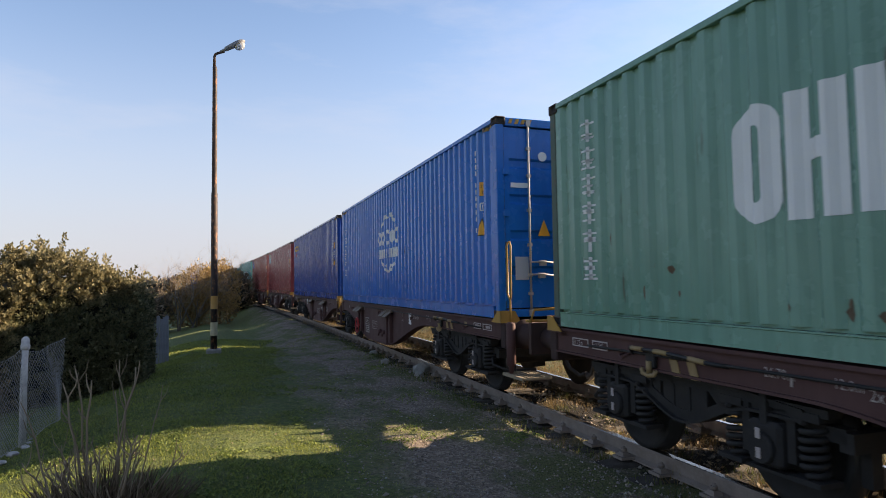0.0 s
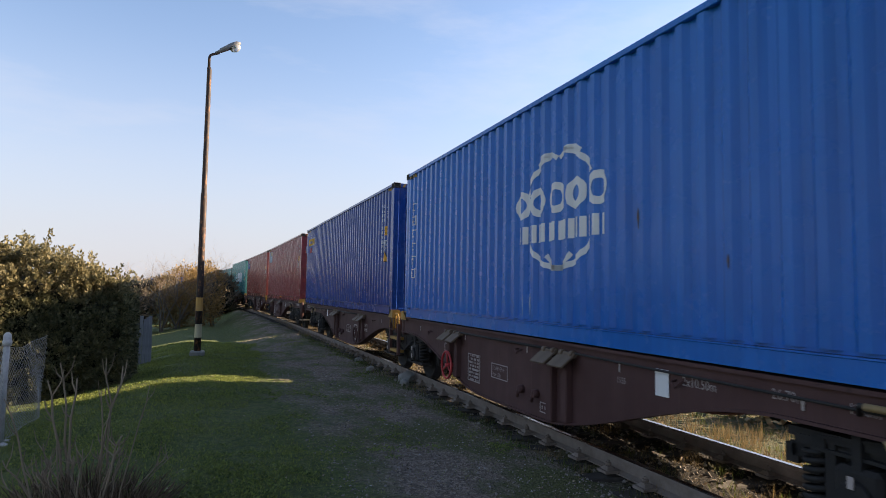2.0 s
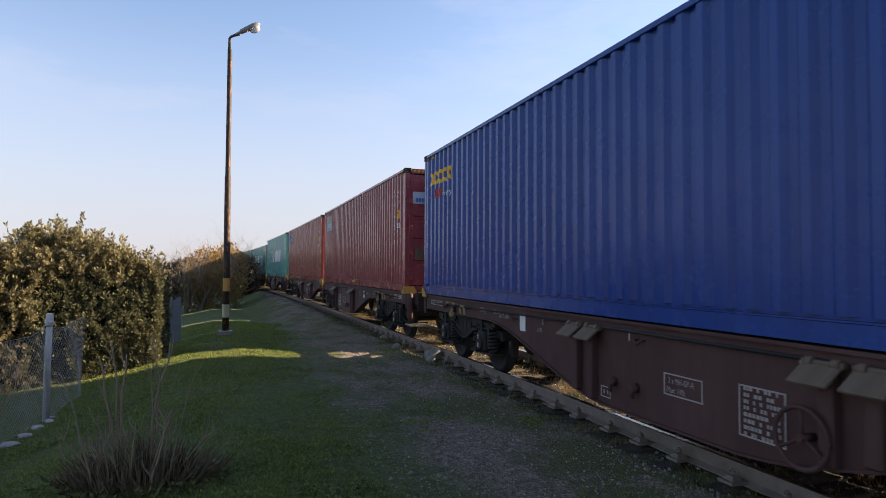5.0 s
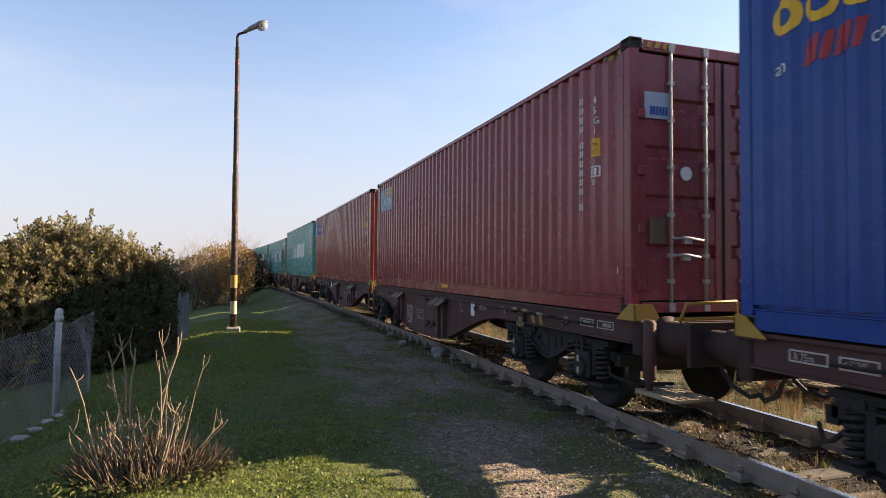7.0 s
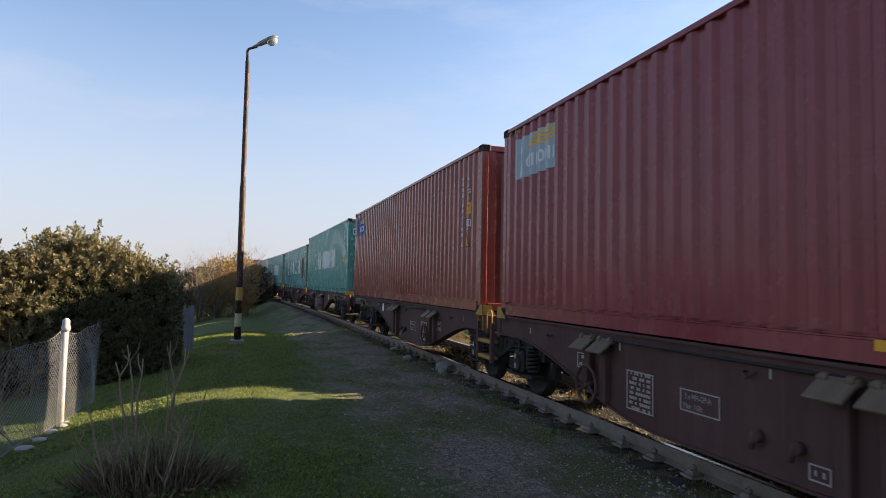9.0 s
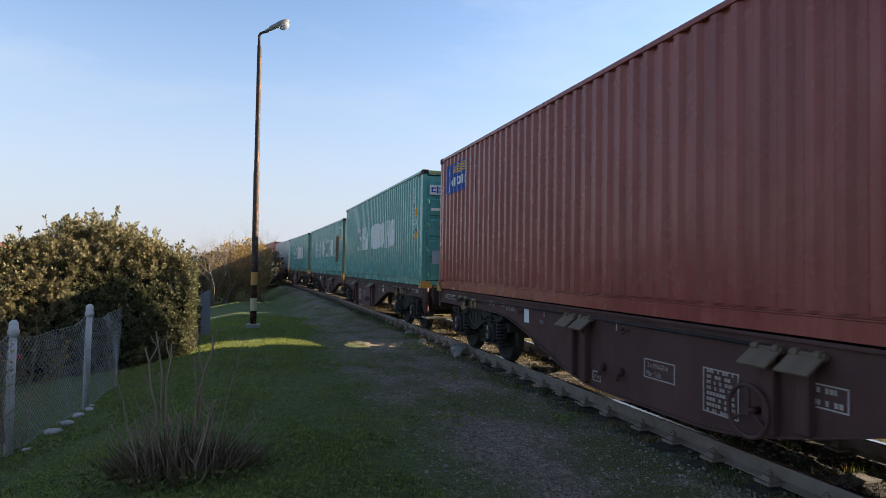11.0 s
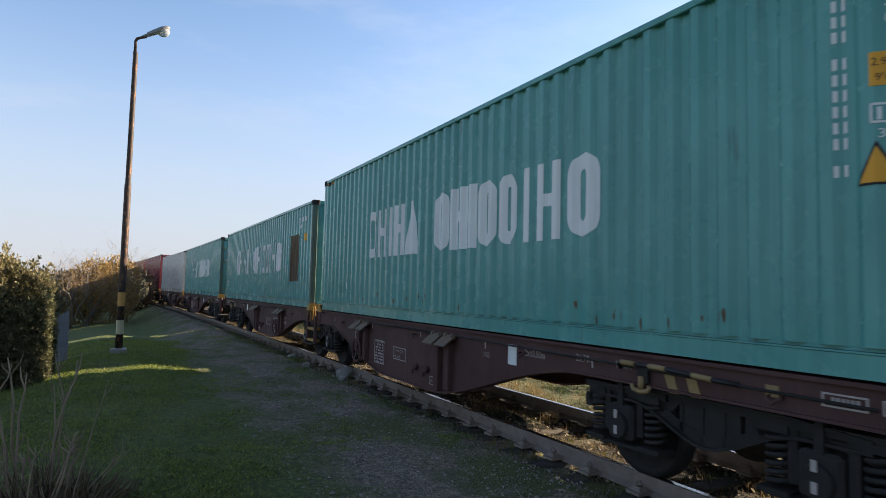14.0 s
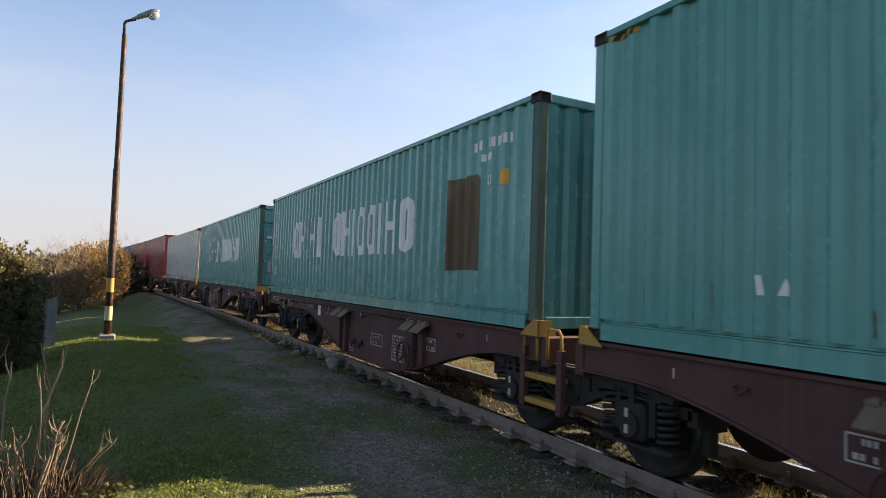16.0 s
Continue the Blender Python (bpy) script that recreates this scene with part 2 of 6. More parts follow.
def ground_material():
    m, n, l, b = material("lawn, gravel and weeds", 0.95)
    at = coords(n, l, (1, 1, 1))
    sep = n.new("ShaderNodeSeparateXYZ")
    l.new(at, sep.inputs[0])
    wob = noise_node(n, l, at, 0.55, 5, 0.6)
    fine, mid = noise_node(n, l, at, 38, 5, 0.7), noise_node(n, l, at, 5.5, 6, 0.7)
    x = math_node(n, l, "ADD", sep.outputs[0], math_node(n, l, "MULTIPLY", math_node(n, l, "SUBTRACT", wob, 0.5), 2.6))
    x = math_node(n, l, "ADD", x, math_node(n, l, "MULTIPLY", math_node(n, l, "SUBTRACT", mid, 0.5), 1.2))
    grass = mix_node(n, l, ramp_node(n, l, fine, 0.3, 0.75), (0.034, 0.066, 0.030), (0.25, 0.28, 0.075))
    clump = noise_node(n, l, at, 13, 4, 0.65)
    grass = mix_node(n, l, math_node(n, l, "MULTIPLY", ramp_node(n, l, clump, 0.40, 0.60), 0.6), grass, (0.036, 0.060, 0.030))
    grass = mix_node(n, l, math_node(n, l, "MULTIPLY", ramp_node(n, l, mid, 0.48, 0.72), 0.7), grass, (0.16, 0.150, 0.070))
    vor = n.new("ShaderNodeTexVoronoi")
    vor.inputs["Scale"].default_value = 34
    l.new(at, vor.inputs["Vector"])
    stones = mix_node(n, l, ramp_node(n, l, vor.outputs["Color"], 0.2, 0.9), (0.118, 0.092, 0.074), (0.52, 0.43, 0.345))
    stones = mix_node(n, l, ramp_node(n, l, fine, 0.35, 0.7), stones, (0.225, 0.175, 0.130))
    stones = mix_node(n, l, math_node(n, l, "MULTIPLY", ramp_node(n, l, clump, 0.42, 0.62), 0.45), stones, (0.098, 0.080, 0.066))
    moss = ramp_node(n, l, noise_node(n, l, coords(n, l, (1, 0.55, 1)), 1.1, 6, 0.65), 0.46, 0.57)
    stones = mix_node(n, l, math_node(n, l, "MULTIPLY", moss, 0.85), stones, mix_node(n, l, ramp_node(n, l, fine, 0.3, 0.7), (0.040, 0.062, 0.022), (0.16, 0.175, 0.055)))
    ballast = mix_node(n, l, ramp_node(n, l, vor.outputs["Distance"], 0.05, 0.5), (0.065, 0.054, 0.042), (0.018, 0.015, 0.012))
    weeds = mix_node(n, l, ramp_node(n, l, mid, 0.4, 0.65), (0.045, 0.062, 0.018), (0.13, 0.105, 0.058))
    c = mix_node(n, l, ramp_node(n, l, math_node(n, l, "MULTIPLY", x, 0.1), 0.11, 0.20), grass, stones)
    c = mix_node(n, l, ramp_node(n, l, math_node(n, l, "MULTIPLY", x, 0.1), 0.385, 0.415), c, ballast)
    c = mix_node(n, l, ramp_node(n, l, math_node(n, l, "MULTIPLY", x, 0.1), 0.62, 0.68), c, weeds)
    l.new(c, b.inputs["Base Color"])
    b.inputs["Specular IOR Level"].default_value = 0.2
    bump_node(n, l, math_node(n, l, "ADD", fine, math_node(n, l, "MULTIPLY", vor.outputs["Distance"], 0.6)), 1.0, 0.045, b)
    return m


GROUND = ground_material()


# ---- mesh helpers ----
def part(name, bm, mat, parent, label=""):
    me = bpy.data.meshes.new(name)
    bm.normal_update()
    bm.to_mesh(me)
    bm.free()
    for m in mat if isinstance(mat, (list, tuple)) else (mat,):
        me.materials.append(m)
    ob = new(name, me)
    ob.parent = parent
    if label:
        ob["label"] = label
    return ob


def again(ob, name, parent, m, label=""):
    """A second object on the mesh of ob."""
    o = new(name, ob.data)
    o.parent, o.matrix_basis = parent, m
    if label:
        o["label"] = label
    return o


def thing(name, label, category, group="", at=None):
    ob = new(name)
    ob.empty_display_size = 0.2
    if at is not None:
        ob.matrix_basis = at
    return tagged(ob, label, category, group)


def hexa(bm, p):
    """A six-sided solid from 8 corners: four below, four above, both anticlockwise."""
    v = [bm.verts.new(q) for q in p]
    for f in ((3, 2, 1, 0), (4, 5, 6, 7), (0, 1, 5, 4), (1, 2, 6, 5), (2, 3, 7, 6), (3, 0, 4, 7)):
        bm.faces.new([v[i] for i in f])
    return v


def box(bm, x0, x1, y0, y1, z0, z1, m=None):
    p = [(x0, y0, z0), (x1, y0, z0), (x1, y1, z0), (x0, y1, z0), (x0, y0, z1), (x1, y0, z1), (x1, y1, z1), (x0, y1, z1)]
    return hexa(bm, [m @ Vector(q) for q in p] if m else p)


def bevel(bm, width, seg=1):
    bmesh.ops.bevel(bm, geom=bm.edges[:] + bm.verts[:], offset=width, segments=seg, affect="EDGES", profile=0.6)
    return bm


def tube(bm, pts, r, seg=8, cap=True):
    """A round bar along points; r is one radius or one for each point."""
    pts = [Vector(p) for p in pts]
    rs = r if isinstance(r, (list, tuple)) else [r] * len(pts)
    rings, side = [], None
    for i, p in enumerate(pts):
        d = (pts[min(i + 1, len(pts) - 1)] - pts[max(i - 1, 0)]).normalized()
        if side is None or abs(side.dot(d)) > 0.98:
            side = d.orthogonal().normalized()
        side = (side - d * side.dot(d)).normalized()
        up = d.cross(side)
        rings.append([bm.verts.new(p + (side * math.cos(k * math.tau / seg) + up * math.sin(k * math.tau / seg)) * rs[i]) for k in range(seg)])
    for a, b in zip(rings, rings[1:]):
        for k in range(seg):
            bm.faces.new((a[k], a[(k + 1) % seg], b[(k + 1) % seg], b[k])).smooth = True
    if cap:
        bm.faces.new(rings[0][::-1]), bm.faces.new(rings[-1])
    return bm


def plate(bm, outline, x0, x1):
    """A plate standing in the y-z plane, from x0 to x1 thick."""
    a, b = [bm.verts.new((x0, y, z)) for y, z in outline], [bm.verts.new((x1, y, z)) for y, z in outline]
    bm.faces.new(a), bm.faces.new(b[::-1])
    n = len(outline)
    for i in range(n):
        bm.faces.new((a[i], b[i], b[(i + 1) % n], a[(i + 1) % n]))
    return bm


def wave(lo, hi, flat_out, slope, flat_in, depth):
    """The break points of pressed steel sheet: (place, depth)."""
    pts, at, pitch = [(lo, 0.0)], lo, flat_out + 2 * slope + flat_in
    count = int((hi - lo) / pitch)
    at += (hi - lo - count * pitch + flat_out) / 2
    for _ in range(count):
        pts += [(at, 0.0), (at + slope, depth), (at + slope + flat_in, depth), (at + 2 * slope + flat_in, 0.0)]
        at += pitch
    return pts + [(hi, 0.0)]


def depth_at(prof, y):
    for (a, da), (b, db) in zip(prof, prof[1:]):
        if a <= y <= b:
            return da + (db - da) * (y - a) / max(b - a, 1e-6)
    return 0.0


def sheet(bm, prof, place, lo, hi):
    """A pressed sheet: place(s, depth, t) gives the point; lo, hi are its other limits."""
    a = [bm.verts.new(place(s, d, lo)) for s, d in prof]
    b = [bm.verts.new(place(s, d, hi)) for s, d in prof]
    for i in range(len(prof) - 1):
        bm.faces.new((a[i], a[i + 1], b[i + 1], b[i]))


LONG, HALF = 12.192, 1.219
SIDE = wave(-LONG / 2 + 0.14, LONG / 2 - 0.14, 0.078, 0.050, 0.078, 0.044)


def rect(a0, v0, a1, v1, lean=0.0):
    return [(a0, v0), (a1, v0), (a1 + lean, v1), (a0 + lean, v1)]


def arc(ca, cv, ra, rv, w, t0, t1, steps=16):
    polys = []
    for i in range(steps):
        q = [radians(t0 + (t1 - t0) * k / steps) for k in (i, i + 1)]
        polys.append([(ca + (ra - w) * math.cos(q[0]), cv + (rv - w) * math.sin(q[0])), (ca + ra * math.cos(q[0]), cv + rv * math.sin(q[0])),
                      (ca + ra * math.cos(q[1]), cv + rv * math.sin(q[1])), (ca + (ra - w) * math.cos(q[1]), cv + (rv - w) * math.sin(q[1]))])
    return polys


def text_polys(words, height, a, v, stretch=1.0):
    """The outlines' faces of a line of writing, its left end at a, its foot at v."""
    cu = bpy.data.curves.new("writing", "FONT")
    cu.body, cu.size, cu.resolution_u = words, height / 0.73, 2
    tmp = bpy.data.objects.new("writing", cu)
    scene.collection.objects.link(tmp)
    me = bpy.data.meshes.new_from_object(tmp.evaluated_get(bpy.context.evaluated_depsgraph_get()))
    polys = [[(a + me.vertices[i].co.x * stretch, v + me.vertices[i].co.y) for i in p.vertices] for p in me.polygons]
    bpy.data.objects.remove(tmp), bpy.data.meshes.remove(me), bpy.data.curves.remove(cu)
    return polys


def mark(name, polys, mat, parent, lift=0.005, label="", wavy=True):
    """Paint on the container's left side: a from its far end towards the near end, v above its floor."""
    bm = bmesh.new()
    for p in polys:
        try:
            bm.faces.new([bm.verts.new((0, LONG / 2 - a, v)) for a, v in p])
        except ValueError:
            pass
    bmesh.ops.remove_doubles(bm, verts=bm.verts[:], dist=0.0008)
    ys = [v.co.y for v in bm.verts]
    if wavy:
        for s, _ in SIDE:
            if min(ys) < s < max(ys):
                bmesh.ops.bisect_plane(bm, geom=bm.verts[:] + bm.edges[:] + bm.faces[:], plane_co=(0, s, 0), plane_no=(0, 1, 0))
    for v in bm.verts:
        v.co.x = -HALF + 0.019 + (depth_at(SIDE, v.co.y) if wavy else 0.0) - lift
    bmesh.ops.recalc_face_normals(bm, faces=bm.faces[:])
    ob = part(name, bm, mat, parent, label)
    if name in ("writing", "size_code", "approval_label", "hazard_marking", "code_marking", "sign_stripes", "painted_sign"):
        ob["kind"] = "stuff"
    return ob


# ---- containers ----
def frame_of_container(box_ob, paint_mat, height, post_mat):
    for x in (-1, 1):
        for y in (-1, 1):
            bm = bmesh.new()
            box(bm, x * (HALF - 0.13), x * (HALF - 0.012), y * (LONG / 2 - 0.13), y * (LONG / 2 - 0.012), 0.1, height - 0.1)
            bmesh.ops.recalc_face_normals(bm, faces=bm.faces[:])
            part("corner_post", bevel(bm, 0.01), post_mat, box_ob)
            for z in (0.0, height - 0.118):
                bm = bmesh.new()
                box(bm, x * (HALF - 0.162), x * HALF, y * (LONG / 2 - 0.178), y * LONG / 2, z, z + 0.118)
                bmesh.ops.recalc_face_normals(bm, faces=bm.faces[:])
                bevel(bm, 0.012)
                # shallow holes, their bottoms coloured near-black for the shade inside the casting
                for f in [g for g in bm.faces if abs(g.normal.x) > 0.9 and g.normal.x * x > 0 or abs(g.normal.y) > 0.9 and g.normal.y * y > 0]:
                    hole = bmesh.ops.inset_individual(bm, faces=[f], thickness=0.026)
                    bmesh.ops.translate(bm, vec=f.normal * -0.03, verts=f.verts[:])
                    f.material_index = 1
                part("corner_casting", bm, [CASTING, RUBBER_AND_SHADE], box_ob)
        bm = bmesh.new()
        box(bm, x * (HALF - 0.06), x * (HALF - 0.004), -LONG / 2 + 0.17, LONG / 2 - 0.17, height - 0.075, height - 0.012)
        bmesh.ops.recalc_face_normals(bm, faces=bm.faces[:])
        part("top_rail", bevel(bm, 0.006), paint_mat, box_ob)
        bm = bmesh.new()
        prof = [(0.05, 0.012), (0.006, 0.012), (0.006, 0.160), (-0.004, 0.166), (-0.004, 0.176), (0.075, 0.176), (0.075, 0.166), (0.05, 0.166)]
        ends = [[bm.verts.new((x * (HALF - d), y, z)) for d, z in prof] for y in (-LONG / 2 + 0.17, LONG / 2 - 0.17)]
        for k in range(8):
            bm.faces.new((ends[0][k], ends[0][(k + 1) % 8], ends[1][(k + 1) % 8], ends[1][k]))
        bm.faces.new(ends[0]), bm.faces.new(ends[1][::-1])
        bmesh.ops.recalc_face_normals(bm, faces=bm.faces[:])
        part("bottom_rail", bm, paint_mat, box_ob)
        bm = bmesh.new()
        box(bm, x * (HALF - 0.075), x * (HALF - 0.066), -LONG / 2 + 0.14, LONG / 2 - 0.14, 0.178, 0.22)
        bmesh.ops.recalc_face_normals(bm, faces=bm.faces[:])
        part("rail_web", bm, paint_mat, box_ob)
        bm = bmesh.new()
        sheet(bm, SIDE, lambda s, d, t: (x * (HALF - 0.019 - d), s, t), 0.203, height - 0.07)
        bmesh.ops.recalc_face_normals(bm, faces=bm.faces[:])
        part("side_wall", bm, paint_mat, box_ob)
    bm = bmesh.new()
    sheet(bm, wave(-LONG / 2 + 0.14, LONG / 2 - 0.14, 0.09, 0.02, 0.09, -0.02), lambda s, d, t: (t, s, height - 0.035 + d), -HALF + 0.05, HALF - 0.05)
    part("roof", bm, paint_mat, box_ob)
    bm = bmesh.new()
    box(bm, -HALF + 0.05, HALF - 0.05, -LONG / 2 + 0.13, LONG / 2 - 0.13, 0.05, 0.16)
    part("floor", bm, BOGIE, box_ob)


def plain_end(box_ob, paint_mat, height, y):
    bm = bmesh.new()
    prof = wave(-HALF + 0.12, HALF - 0.12, 0.11, 0.05, 0.075, 0.045)
    sheet(bm, prof, lambda s, d, t: (s, y * (LONG / 2 - 0.03 - d), t), 0.14, height - 0.1)
    bmesh.ops.recalc_face_normals(bm, faces=bm.faces[:])
    part("end_wall", bm, paint_mat, box_ob)
    for z0, z1 in ((0.02, 0.15), (height - 0.11, height - 0.012)):
        bm = bmesh.new()
        box(bm, -HALF + 0.16, HALF - 0.16, min(y * (LONG / 2 - 0.1), y * (LONG / 2 - 0.012)), max(y * (LONG / 2 - 0.1), y * (LONG / 2 - 0.012)), z0, z1)
        part("end_rail", bevel(bm, 0.008), paint_mat, box_ob)


def door_end(box_ob, paint_mat, height, writing=True):
    y0 = -LONG / 2
    for z0, z1, nm in ((0.02, 0.13, "door_sill"), (height - 0.13, height - 0.012, "door_header")):
        bm = bmesh.new()
        box(bm, -HALF + 0.16, HALF - 0.16, y0 + 0.012, y0 + 0.11, z0, z1)
        part(nm, bevel(bm, 0.008), paint_mat, box_ob)
    for x in (-1, 1):
        lo, hi = sorted((x * 0.012, x * (HALF - 0.13)))
        bm = bmesh.new()
        n, h0, h1 = 5, 0.15, height - 0.15
        prof = [(h0, 0.0)]
        for i in range(1, n):
            z = h0 + (h1 - h0) * i / n
            prof += [(z - 0.075, 0.0), (z - 0.045, 0.032), (z + 0.045, 0.032), (z + 0.075, 0.0)]
        prof.append((h1, 0.0))
        sheet(bm, prof, lambda s, d, t: (t, y0 + 0.045 + d, s), lo + 0.09, hi - 0.09)
        box(bm, lo + 0.008, lo + 0.09, y0 + 0.035, y0 + 0.09, h0, h1)
        box(bm, hi - 0.09, hi - 0.008, y0 + 0.035, y0 + 0.09, h0, h1)
        bmesh.ops.recalc_face_normals(bm, faces=bm.faces[:])
        door = part("door", bm, paint_mat, box_ob)
        bm = bmesh.new()
        box(bm, lo - 0.004, lo + 0.008, y0 + 0.03, y0 + 0.07, h0, h1), box(bm, hi - 0.008, hi + 0.006, y0 + 0.03, y0 + 0.07, h0, h1)
        part("door_seal", bm, RUBBER_AND_SHADE, door)
        for rx in (x * 0.25, x * 0.70):
            bm = tube(bmesh.new(), [(rx, y0 + 0.012, 0.05), (rx, y0 + 0.012, height - 0.06)], 0.017, 8)
            for z in (0.07, height - 0.08):
                box(bm, rx - 0.035, rx + 0.035, y0 - 0.006, y0 + 0.03, z - 0.04, z + 0.05)
            for z in (0.35, 0.62, 1.05, 1.55, 2.05, height - 0.45):
                box(bm, rx - 0.032, rx + 0.032, y0 - 0.004, y0 + 0.038, z - 0.022, z + 0.022)
            part("lock_rod", bm, GALV, door, "galvanised door lock rod")
        for z in (0.62, 0.80):
            bm = bmesh.new()
            a, b = x * 0.70, x * (0.30 if z > 0.7 else 0.34)
            tube(bm, [(a, y0 - 0.004, z), ((a + b) / 2, y0 - 0.012, z + 0.01), (b, y0 - 0.006, z - 0.012)], 0.013, 6)
            box(bm, (a + b) / 2 - 0.05, (a + b) / 2 + 0.05, y0 - 0.01, y0 + 0.036, z - 0.05, z + 0.03)
            part("door_handle", bm, GALV, door, "galvanised door handle")
        for z in (0.3, 0.9, 1.5, 2.1):
            bm = bmesh.new()
            box(bm, x * (HALF - 0.15) - 0.045, x * (HALF - 0.15) + 0.045, y0 - 0.003, y0 + 0.034, z - 0.05, z + 0.05)
            part("hinge", bevel(bm, 0.008), post_of(paint_mat), door)
    if not writing:
        return

    def tag(name, x0, x1, z0, z1, mat, label=""):
        bm = bmesh.new()
        box(bm, x0, x1, y0 + 0.028, y0 + 0.0345, z0, z1)
        return part(name, bm, mat, box_ob, label)

    tag("data_plate", -0.93, -0.72, 0.55, 0.88, SIGNGREY, "grey metal data plate")
    tag("name_plate", -0.98, -0.70, height - 1.02, height - 0.95, WHITE, "small white label")
    for i, (words, z) in enumerate((("MAX GROSS", 1.72), ("TARE", 1.55), ("NET", 1.18), ("CU CAP", 1.02))):
        bm = bmesh.new()
        for p in text_polys(words, 0.055, 0.33, z, 0.85):
            bm.faces.new([bm.verts.new((a, y0 + 0.030, v)) for a, v in p])
        part("writing", bm, LETTER, box_ob)["kind"] = "stuff"
        tag("writing_bar", 0.86, 1.02, z, z + 0.05, LETTER)
    tag("code_bar", 0.36, 0.60, height - 0.62, height - 0.52, LETTER), tag("code_bar", 0.72, 1.0, height - 0.62, height - 0.52, LETTER)
    bm = bmesh.new()
    bm.faces.new([bm.verts.new((a, y0 + 0.027, v)) for a, v in ((-0.56, 1.18), (-0.36, 1.18), (-0.46, 1.42))])
    part("warning_label", bm, ORANGE, box_ob, "orange warning triangle")
    bm = bmesh.new()
    tube(bm, [(-0.46, y0 + 0.03, height - 0.55), (-0.46, y0 + 0.036, height - 0.55)], 0.07, 20)
    part("round_label", bm, WHITE, box_ob, "round white label")


def post_of(paint_mat):
    return {GREEN: RUSTGREEN, TEAL_OLD: RUSTTEAL}.get(paint_mat, paint_mat)


RUSTGREEN = paint("rusted green post paint", (0.06, 0.11, 0.085), (0.10, 0.13, 0.10), 1.1, 0.6)
RUSTTEAL = paint("rusted teal post paint", (0.05, 0.12, 0.10), (0.12, 0.15, 0.12), 1.0, 0.6)


def code_marks(ob, num_a, v_top, v_low, group_gaps, tall=True):
    """Upright rows of code characters as plain bars, the size code, the height label and the triangle."""
    polys, n = [], 11
    step = (v_top - v_low) / (n + 2)
    for i in range(n):
        v = v_top - step * (i + (0.7 if i > 3 else 0) + (0.7 if i > 9 else 0)) - step * 0.8
        polys += [rect(num_a - 0.035, v, num_a - 0.012, v + step * 0.72), rect(num_a + 0.012, v, num_a + 0.035, v + step * 0.72)]
    mark("code_marking", polys, LETTER, ob)["kind"] = "stuff"
    polys = []
    for i, c in enumerate("45G1"):
        polys += text_polys(c, 0.085, num_a + 0.26, v_top - 0.02 - 0.115 * (i + 1), 0.85)
    mark("size_code", polys, LETTER, ob)
    sign = mark("height_label", [rect(num_a + 0.19, v_top - 0.74, num_a + 0.34, v_top - 0.53)], ORANGE, ob, label="orange height label")
    mark("writing", text_polys("2.9m", 0.05, num_a + 0.205, v_top - 0.615, 0.8) + text_polys("9'6\"", 0.05, num_a + 0.22, v_top - 0.71, 0.8), BLACKP, ob, 0.008)
    mark("approval_label", [rect(num_a + 0.19, v_top - 0.97, num_a + 0.34, v_top - 0.955), rect(num_a + 0.19, v_top - 0.86, num_a + 0.34, v_top - 0.845),
                            rect(num_a + 0.19, v_top - 0.97, num_a + 0.205, v_top - 0.845), rect(num_a + 0.325, v_top - 0.97, num_a + 0.34, v_top - 0.845),
                            rect(num_a + 0.225, v_top - 0.95, num_a + 0.245, v_top - 0.87), rect(num_a + 0.27, v_top - 0.95, num_a + 0.305, v_top - 0.87)]
         + text_polys("33", 0.06, num_a + 0.225, v_top - 1.06, 0.9), LETTER, ob)
    if tall:
        mark("warning_border", [[(num_a + 0.10, v_top - 1.345), (num_a + 0.34, v_top - 1.345), (num_a + 0.22, v_top - 1.075)]], BLACKP, ob)
        mark("warning_label", [[(num_a + 0.125, v_top - 1.33), (num_a + 0.315, v_top - 1.33), (num_a + 0.22, v_top - 1.11)]], ORANGE, ob, 0.008, "orange warning triangle")


def hazard(ob, height):
    for a0 in (0.2, LONG - 0.52):
        mark("hazard_strip", [rect(a0, height - 0.135, a0 + 0.34, height - 0.08)], YELLOW, ob, 0.004, "yellow and black hazard strip")
        mark("hazard_marking", [rect(a0 + 0.04 + 0.1 * i, height - 0.135, a0 + 0.085 + 0.1 * i, height - 0.08, 0.03) for i in range(3)], BLACKP, ob, 0.007)
    for y, s in ((-LONG / 2, -1), (LONG / 2, 1)):
        bm = bmesh.new()
        for i in range(4):
            hexa(bm, [(x, y - s * q, z) for z, k in ((height - 0.1, 0), (height - 0.03, 0.03)) for x, q in
                      ((-HALF + 0.2 + 0.1 * i + k, -0.002), (-HALF + 0.25 + 0.1 * i + k, -0.002), (-HALF + 0.25 + 0.1 * i + k, 0.01), (-HALF + 0.2 + 0.1 * i + k, 0.01))])
        bmesh.ops.recalc_face_normals(bm, faces=bm.faces[:])
        part("hazard_marking", bm, YELLOW, ob)


